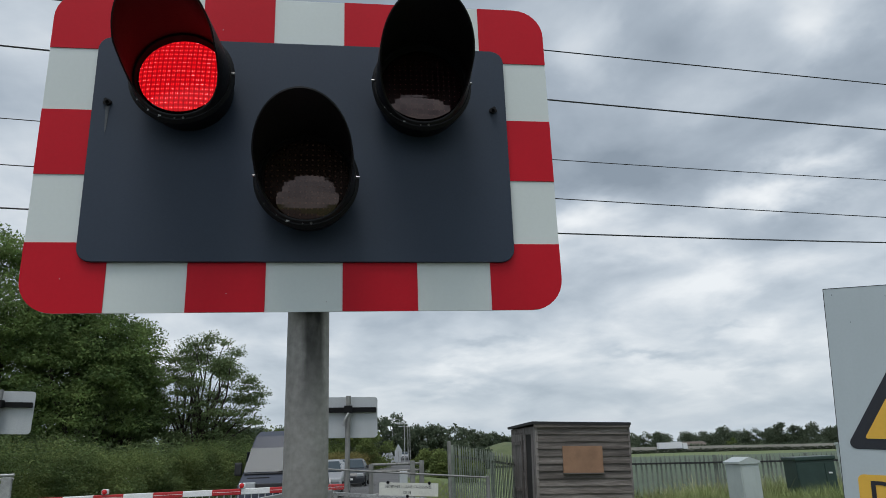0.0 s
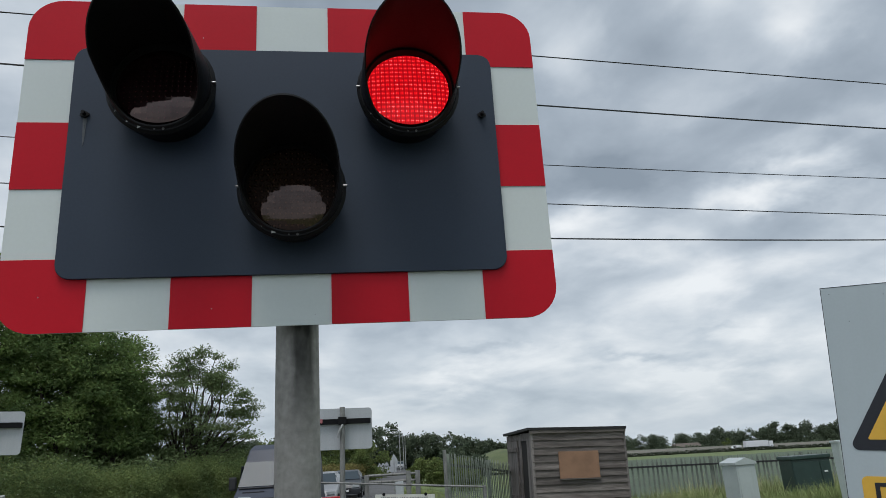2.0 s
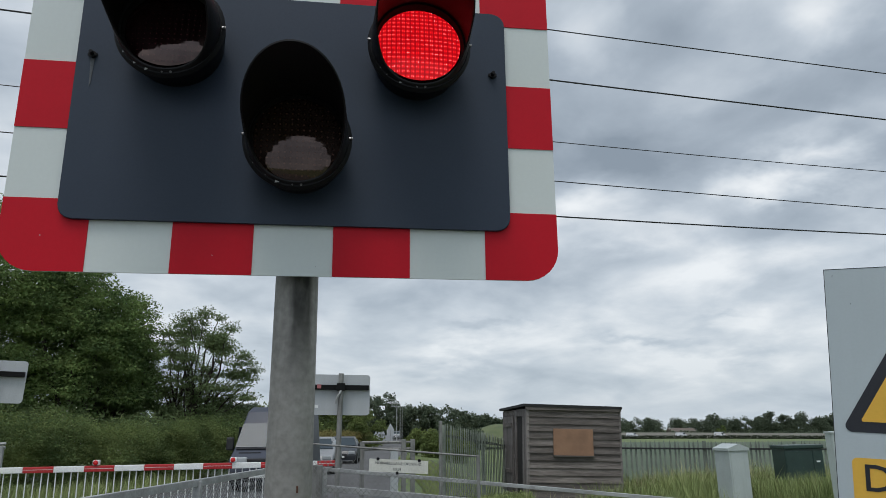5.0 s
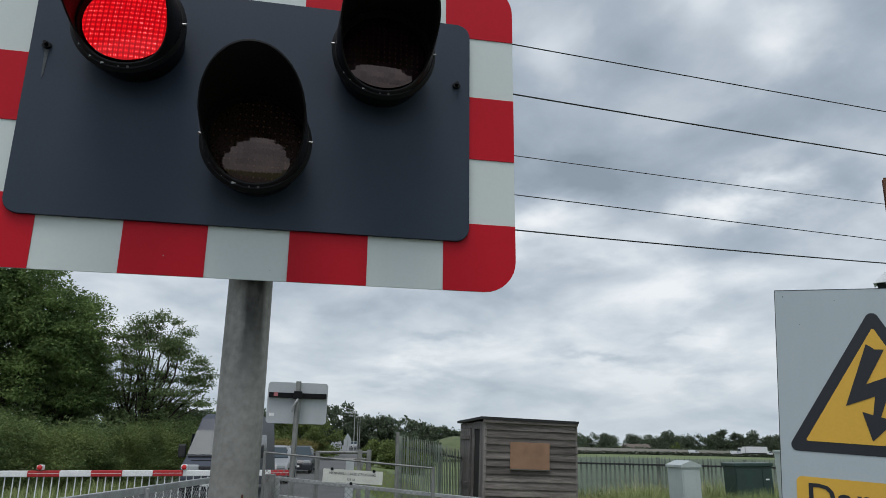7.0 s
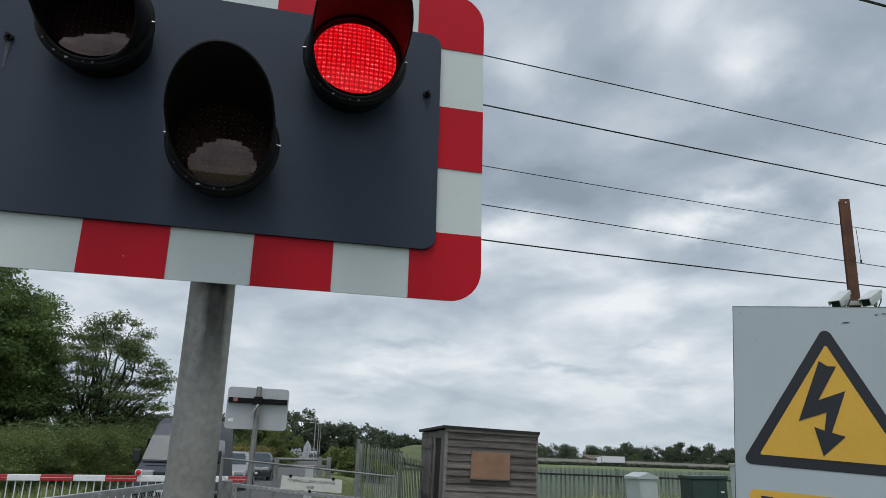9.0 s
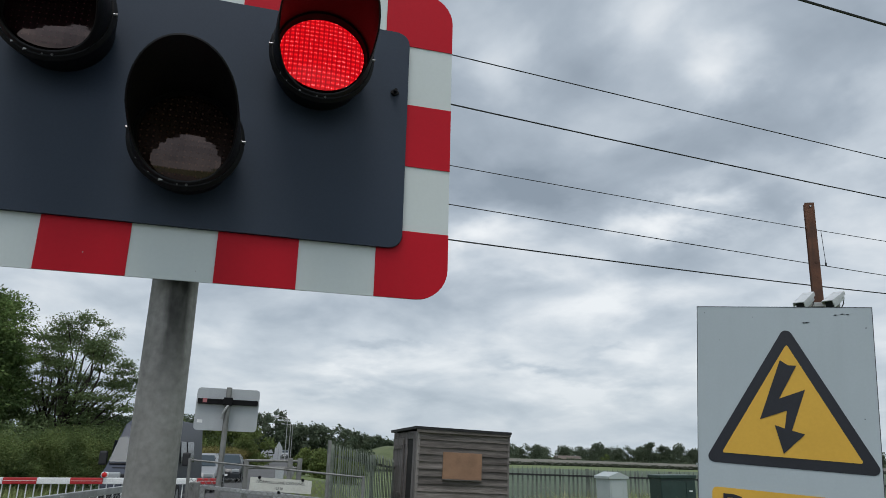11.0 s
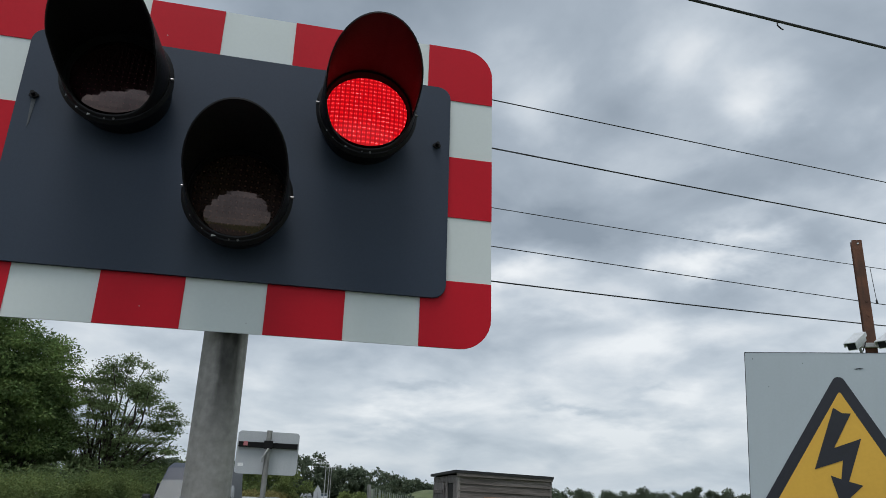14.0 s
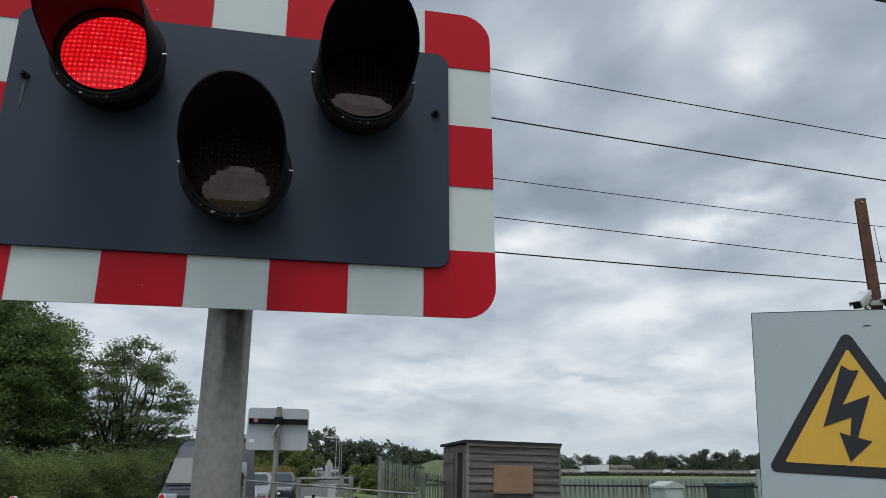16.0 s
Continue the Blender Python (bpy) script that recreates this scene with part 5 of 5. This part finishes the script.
# ---- trees and hedges ----
def tree(name, label, base, blobs, count, size, material, seed, trunk_r, droop=0.3, shell=0.5, tips=None, aspect=0.5, soft=1.15, flat=0.75, group="trees by the lane", cat="tree"):
    t = thing(name, label, cat, group, at=pose(*base))
    rng = random.Random(seed)
    bm = bmesh.new()
    limbs(bm, (0, 0, -0.1), tips or [(b[0], b[1], b[2]) for b in blobs[:14]], trunk_r, rng)
    part("trunk", bm, M_BARK, t, smooth=True)
    leaves("crown", [b[:3] for b in blobs], [b[3] for b in blobs], count, size, material, t, seed, droop, shell, aspect, flat, soft=soft)
    return t


def blob_crown(seed, n, rx, ry, z0, z1, r0, r1, gap=0.8):
    """Spray centres filling a rounded crown, kept apart so that dark gaps stay between them; smaller at the rim."""
    rng = random.Random(seed)
    out, tries = [], 0
    zc, rz = (z0 + z1) / 2, (z1 - z0) / 2
    while len(out) < n and tries < 40000:
        tries += 1
        x, y, z = rng.uniform(-1, 1), rng.uniform(-1, 1), rng.uniform(-1, 1)
        d = x * x + y * y + z * z
        if d > 1:
            continue
        r = (r0 + (r1 - r0) * d) * rng.uniform(0.7, 1.3)
        px, py, pz = x * rx, y * ry, zc + z * rz
        if any((px - q[0]) ** 2 + (py - q[1]) ** 2 + 2.2 * (pz - q[2]) ** 2 < (gap * (r + q[3]) * 0.62) ** 2 for q in out):
            continue
        out.append((px, py, pz, r))
    return out


# the broad mass behind the hedge: three full-leaved trees grown together
tree("tree", "tall full-leaved green tree behind the hedge", (-15.6, 30.0, 0), blob_crown(1, 150, 4.6, 2.8, 0.9, 11.0, 1.15, 0.62), 112000, 0.13, M_LEAF, 1, 0.26, shell=0.35, soft=1.3)
tree("tree", "full-leaved green tree behind the hedge", (-11.0, 30.5, 0), blob_crown(2, 130, 3.0, 2.4, 0.7, 8.6, 0.95, 0.50), 110000, 0.115, M_LEAF, 2, 0.2, shell=0.35, soft=1.3)
tree("tree", "pale green willow-like tree leaning over the hedge", (-10.0, 31.5, 0), blob_crown(3, 110, 1.9, 1.9, 0.7, 6.4, 0.62, 0.32), 80000, 0.105, M_LEAF_WILLOW, 3, 0.16, droop=1.0, aspect=0.34, shell=0.1, soft=1.5)
# the open-crowned tree nearer the lane: level sprays held out on radiating limbs
rng_a = random.Random(21)
ash_tips, ash_blobs = [], []
while len(ash_blobs) < 120:
    x, y, z = rng_a.uniform(-1, 1), rng_a.uniform(-1, 1), rng_a.uniform(-0.75, 1)
    d = math.sqrt(x * x + y * y + z * z)
    if d > 1 or (d < 0.55 and z > -0.2):
        continue
    p = (0.35 + 2.2 * x * (1.12 - 0.18 * z), 1.7 * y, 3.95 + 3.0 * z)
    r = rng_a.uniform(0.26, 0.48)
    if any((p[0] - q[0]) ** 2 + (p[1] - q[1]) ** 2 + 3 * (p[2] - q[2]) ** 2 < (0.66 * (r + q[3])) ** 2 for q in ash_blobs):
        continue
    ash_blobs.append((*p, r))
    if len(ash_blobs) % 3 == 0:
        ash_tips.append((p[0], p[1], p[2] - 0.05))
tree("tree", "open-crowned dark green tree with bare limbs showing", (-7.0, 33.0, 0), ash_blobs, 46000, 0.105, M_LEAF_ASH, 5, 0.08, tips=ash_tips, shell=0.05, aspect=0.42, soft=1.45, flat=0.62)

# the hedge along the lane
hedge = thing("hedge", "thick overgrown green hedge with small white blossom along the lane", "hedge")
rng_h = random.Random(8)
hb = []
for k in range(230):
    f = rng_h.random()
    x, y = -10.6 + 6.4 * f, 18.8 + 13.4 * f
    top = 2.10 + 0.06 * f + 0.18 * math.sin(9 * f)
    hb.append((x + rng_h.uniform(-0.7, 0.7), y + rng_h.uniform(-1.0, 1.0), rng_h.uniform(0.25, top - 0.3), rng_h.uniform(0.34, 0.62)))
leaves("foliage", [b[:3] for b in hb], [b[3] for b in hb], 130000, 0.066, M_LEAF_HEDGE, hedge, 9, 0.1, 0.3, soft=1.3)
near_b = [b for b in hb if b[1] < 26]
leaves("blossom", [b[:3] for b in near_b], [b[3] for b in near_b], 80, 0.045, M_BLOSSOM, hedge, 10, 0.1, 0.95, 0.9)
ub = [(rng_h.uniform(-21, -6.5), rng_h.uniform(27.5, 29.5), rng_h.uniform(0.3, 2.6), rng_h.uniform(0.6, 1.0)) for _ in range(60)] + [(rng_h.uniform(-9.5, -6.2), rng_h.uniform(31, 33.5), rng_h.uniform(0.4, 2.3), rng_h.uniform(0.5, 0.8)) for _ in range(26)]
leaves("undergrowth", [b[:3] for b in ub], [b[3] for b in ub], 40000, 0.12, M_LEAF_ASH, None, 14, 0.2, 0.4)
tagged(bpy.data.objects["undergrowth"], "dark tangled undergrowth beneath the trees", "undergrowth", kind="stuff")
# sprays at the hedge's near end, pale and loose
tree("shrub", "loose pale green shrub at the hedge's end by the gate", (-9.3, 18.2, 0), blob_crown(31, 26, 0.9, 0.8, 0.3, 2.3, 0.4, 0.22), 6500, 0.09, M_LEAF, 12, 0.05, cat="shrub", group="shrubs")
ob_h = []
for k in range(60):
    f = k / 59
    x = float(np.interp(f, (0, 0.4, 1), (-6.6, -2.6, 1.8)))
    y = float(np.interp(f, (0, 0.4, 1), (38, 53, 80)))
    top = float(np.interp(f, (0, 0.4, 1), (2.0, 1.65, 1.5)))
    ob_h += [(x + rng_h.uniform(-0.5, 0.5), y + rng_h.uniform(-1, 1), top * v, rng_h.uniform(0.45, 0.75)) for v in (0.3, 0.72)]
olive = thing("hedge", "dry olive-brown clipped hedge beyond the queueing cars", "hedge")
leaves("foliage", [b[:3] for b in ob_h], [b[3] for b in ob_h], 42000, 0.11, M_LEAF_OCHRE, olive, 40, 0.1, 0.4)


def wood(name, label, spots, count, size, material, seed):
    """A far belt of trees, from rows of (x, y, height, width)."""
    rng = random.Random(seed)
    c, r = [], []
    for x, y, hgt, w in spots:
        g = land(x, y)
        for _ in range(26):
            a, q, v = rng.uniform(0, 2 * math.pi), rng.random() ** 0.5, 0.05 + 0.88 * rng.random() ** 1.25
            k = math.sin(math.pi * min(0.97, 0.25 + 0.75 * v)) ** 0.6
            c.append((x + 0.5 * w * k * q * math.cos(a), y + 0.4 * w * k * q * math.sin(a), g + hgt * v))
            r.append(w * rng.uniform(0.17, 0.25))
    ob = leaves(name, c, r, count, size, material, None, seed, 0.1, 0.2, 1.0, 0.95, 0.0, 0.9, 0.05)
    return tagged(ob, label, "woodland", kind="stuff")


rng_w = random.Random(77)
# right: an even belt of rounded field trees beyond the carriageway
spots = []
x = 70.0
while x < 345:
    f = 0.5 + 0.5 * math.sin(x * 0.061) + 0.35 * math.sin(x * 0.023 + 1)
    spots.append((x, 395 + rng_w.uniform(-14, 14), rng_w.uniform(8.6, 10.4) + 2.6 * max(0.0, f) * rng_w.random(), rng_w.uniform(7, 13)))
    x += rng_w.uniform(2.4, 4.8)
wood("tree_belt", "distant dark green belt of rounded trees beyond the fields", spots, 175000, 0.56, M_LEAF_FAR, 51)
spots = [(350 + 9.0 * k, 396 + rng_w.uniform(-10, 10), rng_w.uniform(9, 12), rng_w.uniform(11, 16)) for k in range(34)]
wood("tree_belt", "distant dark green belt of trees running on along the fields", spots, 24000, 1.3, M_LEAF_FAR, 59)
spots = [(-78 + 2.2 * k, 168 + rng_w.uniform(-5, 5), rng_w.uniform(6, 8), rng_w.uniform(5, 7)) for k in range(23)]
wood("woodland", "dark green wood behind the roadside trees", spots, 26000, 0.6, M_LEAF_FAR, 60)
spots = [(246 + 1.3 * dx, 385, h - 1.5, 10) for dx, h in ((-12, 13.0), (-5, 15.2), (2, 14.0), (9, 14.8), (16, 13.0))] + [(276, 386, 13.0, 12), (288, 384, 13.5, 11), (206, 386, 12, 12)]
wood("tree_clump", "taller dark clump of distant trees", spots, 26000, 0.7, M_LEAF_FAR, 52)
# middle: taller wood where the lane runs out
spots = []
for k in range(64):
    x, y = -28 + 1.25 * k, 165 + rng_w.uniform(-5, 5)
    top = float(np.interp(x, (-28, 0, 4, 7, 11, 14, 19, 23, 27, 32, 38, 52), (8.0, 8.2, 8.4, 9.8, 9.6, 7.6, 7.6, 6.6, 5.9, 5.0, 4.2, 3.6)))
    spots.append((x, y, top - land(x, y) + rng_w.uniform(-1.0, 0.35), rng_w.uniform(4.2, 6.5)))
wood("woodland", "dark green wood closing the far end of the lane", spots, 140000, 0.35, M_LEAF_FAR, 53)
spots = [(-4.6, 66, 4.4, 4), (-2.2, 70, 4.0, 4), (0.4, 76, 4.2, 5), (-6.5, 72, 4.6, 5), (2.0, 84, 3.8, 4.5)]
wood("bushes", "yellow-green bushes beside the lane", spots, 34000, 0.15, M_LEAF_FAR2, 54)
spots = [(5.3, 55, 1.8, 2.2), (6.3, 54, 1.9, 2.4), (7.6, 56, 1.6, 2.6), (8.8, 60, 1.8, 3), (7.3, 48, 1.3, 2.2)]
wood("bushes", "bright green bushes on the lane's verge", spots, 30000, 0.11, M_LEAF_FAR2, 55)
wood("bushes", "dark green bushes at the end of the grass bank", [(14.4, 88, 3.0, 3.4), (15.9, 89, 2.3, 2.6), (12.6, 90, 3.2, 3.6)], 14000, 0.2, M_LEAF_FAR, 61)
leaves("field_hedge", [(4 * k - 40, 308 + 0.4 * math.sin(k), land(4 * k - 40, 308) + 0.45) for k in range(170)], [(2.6, 0.8, 0.85)] * 170, 60000, 0.5, M_LEAF_CLIPPED, None, 56, 0.1, 0.5, 0.7)
tagged(bpy.data.objects["field_hedge"], "low dark clipped hedge along the field's far edge", "hedge", kind="stuff")
leaves("verge_scrub", [(3.2 * k - 60, 358, land(3.2 * k - 60, 358) + 2.0) for k in range(220)], [(2.4, 1.0, 1.3)] * 220, 16000, 0.9, M_LEAF_FAR, None, 57, 0.1, 0.5, 0.7)
tagged(bpy.data.objects["verge_scrub"], "dull olive scrub on the carriageway's bank", "scrub", kind="stuff")


# ---- long grass ----
def grass(name, label, spots, count, hmin, hmax, material, seed):
    """Bent blades scattered over boxes (x0, x1, y0, y1)."""
    rng = np.random.default_rng(seed)
    areas = np.array([(b - a) * (d - c) for a, b, c, d in spots])
    pick = rng.choice(len(spots), count, p=areas / areas.sum())
    bx = np.array(spots)[pick]
    x, y = bx[:, 0] + (bx[:, 1] - bx[:, 0]) * rng.random(count), bx[:, 2] + (bx[:, 3] - bx[:, 2]) * rng.random(count)
    clump = 0.62 + 0.38 * np.sin(1.7 * x + 0.6 * np.sin(2.3 * y)) * np.cos(1.3 * y + x)
    z = np.array([land(a, b) for a, b in zip(x, y)])
    h = (0.6 * hmin + (hmax - 0.6 * hmin) * rng.random(count) ** 1.3) * (0.55 + 0.6 * clump)
    a, lean = rng.random(count) * 2 * np.pi, rng.random(count) ** 1.5 * 0.9
    w = 0.0035 + 0.0045 * rng.random(count)
    p = np.stack([x, y, z], 1)
    sd = np.stack([np.cos(a), np.sin(a), 0 * a], 1) * w[:, None]
    ld = np.stack([np.sin(a), -np.cos(a), 0 * a], 1) * (h * lean)[:, None]
    up = np.stack([0 * a, 0 * a, h], 1)
    mid = p + up * 0.6 + ld * 0.4
    v = np.stack([p - sd, p + sd, mid + sd * 0.75, mid - sd * 0.75, p + up + ld + sd * 0.1, p + up + ld - sd * 0.1], 1).reshape(-1, 3)
    k = 6 * np.arange(count)[:, None]
    f = np.concatenate([k + (0, 1, 2, 3), k + (3, 2, 4, 5)])
    return tagged(from_arrays(name, v, f, material), label, "grass", kind="stuff")


grass("long_grass", "long green meadow grass around the shed and cabinets", [(7.1, 24, 15.3, 20.5), (8.6, 20, 13.8, 15.3), (4.5, 7.0, 13.2, 14.6)], 120000, 0.25, 0.70, M_GRASS, 1)
grass("seed_grass", "pale seeding grass heads in the meadow", [(7.1, 24, 17.0, 20.5)], 7000, 0.6, 1.0, M_STRAW, 2)
grass("yard_grass", "soft green grass between the palisade and the shed", [(1.95, 4.1, 16.4, 20.6)], 16000, 0.12, 0.34, M_GRASS, 6)
grass("fence_grass", "tall rank grass along the foot of the palisade fence", [(7.0, 24, 18.4, 20.5)], 42000, 0.45, 0.95, M_GRASS, 7)
grass("verge_grass", "uncut green verge grass behind the barrier", [(-9.5, -5.8, 16.2, 20.5), (-9.0, -5.5, 20.5, 30), (2.3, 4.5, 22, 40)], 40000, 0.15, 0.5, M_GRASS, 3)
grass("trackside_grass", "pale tangled stalks behind the near fence", [(0.9, 3.6, 6.7, 7.6)], 900, 0.7, 1.1, M_STRAW, 4)


# ---- street lamps, sign backs and the far house ----
def street_lamp(at, height):
    t = thing("street_lamp", "slim grey street lamp column beside the lane", "street lamp", "street lamps", at=at)
    part("column", rod(bmesh.new(), (0, 0, 0), (0, 0, height), 0.085, 10, 0.05), M_GALV2, t, smooth=True)
    part("arm", rod(bmesh.new(), (0, 0, height), (-1.6, 0, height + 0.18), 0.045, 8), M_GALV2, t)
    part("lantern", box(bmesh.new(), -2.4, -1.6, -0.15, 0.15, height + 0.10, height + 0.26, 0.04), M_SIGNGREY, t)


for k, (x, y) in enumerate(((8.35, 120), (10.2, 137), (12.0, 155), (14.2, 176), (16.5, 200))):
    street_lamp(pose(x, y, 0), 6.5)


def triangle_sign(at, tall):
    t = thing("road_sign", "grey back of a triangular road sign beside the lane", "road sign", "road signs", at=at)
    w = 0.62
    outline = [(-w, 1.0), (w, 1.0), (0, 1.0 + 1.75 * w)] if not tall else [(-0.55, 0.6), (0.55, 0.6), (0.55, 1.6), (0, 2.5), (-0.55, 1.6)]
    part("plate", prism(bmesh.new(), outline, 0, 0.03), M_SIGNGREY, t)
    part("post", rod(bmesh.new(), (0, -0.06, -0.3), (0, -0.06, 1.5), 0.05, 8), M_GALV2, t)


triangle_sign(pose(5.45, 112, 0.05), False)
triangle_sign(pose(6.82, 112, 0.2), True)
triangle_sign(pose(4.9, 118, -0.55), False)
tagged(part("notice_board", box(bmesh.new(), 4.75, 7.3, 114, 114.1, 0.0, 0.9), M_SIGNGREY), "low grey roadside board seen from behind", "sign")


def far_house():
    t = thing("house", "distant orange brick house end among the trees", "house", at=pose(-22.0, 190, 0))
    part("wall", box(bmesh.new(), 0, 7, 0, 8, 0, 5.0), M_BRICK, t)
    bm = prism(bmesh.new(), [(-0.3, 5.0), (7.3, 5.0), (3.5, 8.2)], -0.3, 8.3)
    part("roof", bm, M_FELT, t)
    part("chimney", box(bmesh.new(), 5.2, 6.0, 3, 3.8, 6.0, 9.2), M_BRICK, t)
    part("aerial", rod(bmesh.new(), (5.6, 3.4, 9.2), (5.6, 3.4, 11.5), 0.05, 6), M_CABLE, t)


far_house()


def far_barn():
    t = thing("barn", "long low brown barn among the far trees", "barn", at=pose(170.5, 366, -2.6))
    part("wall", box(bmesh.new(), 0, 13.5, 0, 7, 0, 2.6), M_TIMBER_UP, t)
    bm = bmesh.new()
    v = [bm.verts.new(q) for q in ((-0.4, -0.4, 2.5), (13.9, -0.4, 2.5), (13.9, 7.4, 2.5), (-0.4, 7.4, 2.5), (-0.4, 3.5, 4.3), (13.9, 3.5, 4.3))]
    for q in ((0, 1, 5, 4), (2, 3, 4, 5), (1, 2, 5), (3, 0, 4), (0, 3, 2, 1)):
        bm.faces.new([v[i] for i in q])
    part("roof", bm, M_BARNROOF, t, "dull brown sheet roof")


far_barn()
wood("bushes", "pale yellow flowering bush by the far barn", [(197.5, 364, 6.0, 5.0)], 2600, 0.5, M_LEAF_FAR2, 58)


# ---- what moves ----
def road_rows(x_at, y, speed, t_at, nose):
    rows = []
    for t in (0.0, 4.0, 8.0, 12.0, 16.0):
        x = x_at + speed * (t - t_at)
        rows.append((t, pose(x, y, land(x, y) + BANK, 0, 0, nose)))
    return rows


HALF, FIRST = 0.379, 0.33


def flash_rows(first_lit, shine, rest):
    """The lit grid comes up against the lens while its lamp is on, and draws back behind it while the lamp is off."""
    rows, on, k = [(0.0, shine if first_lit else rest)], first_lit, 0
    while FIRST + k * HALF < 16.0:
        t = FIRST + k * HALF
        rows += [(t - 0.034, shine if on else rest), (t, rest if on else shine)]
        on, k = not on, k + 1
    rows.append((16.0, shine if on else rest))
    return rows


MOTORWAY = [
    (lorry("white articulated lorry on the far carriageway", pose(0, 0, 0)), 165.5, 340, 23.6, 0.2, 180),
    (lorry("white articulated lorry on the near carriageway", pose(0, 0, 0)), 203.0, 327, -27.0, 7.3, 0),
    (lorry("white box lorry on the near carriageway", pose(0, 0, 0)), 232.0, 327, -26.5, 12.4, 0),
    (far_van("white van on the far motorway", pose(0, 0, 0)), 139.0, 340, 27.0, 4.0, 180),
    (far_van("white van on the far motorway", pose(0, 0, 0)), 160.0, 340, 26.0, 4.0, 180),
    (far_van("white van on the far motorway", pose(0, 0, 0)), 180.0, 340, 28.0, 6.4, 180),
    (far_van("white van on the near carriageway", pose(0, 0, 0)), 196.0, 327, -29.0, 1.4, 0),
    (far_van("white van on the near carriageway", pose(0, 0, 0)), 120.0, 340, 27.0, 11.5, 180),
    (far_van("white van on the near carriageway", pose(0, 0, 0)), 190.0, 340, 26.0, 15.9, 180),
]


def motions():
    shine, rest = pose(0, -0.0705, 0.003, -5, 0, 0), pose(0, -0.036, 0.003, -5, 0, 0)
    walk(LEFT_LEDS, flash_rows(True, shine, rest))
    walk(RIGHT_LEDS, flash_rows(False, shine, rest))
    for ob, x_at, y, speed, t_at, nose in MOTORWAY:
        walk(ob, road_rows(x_at, y, speed, t_at, nose))


motions()
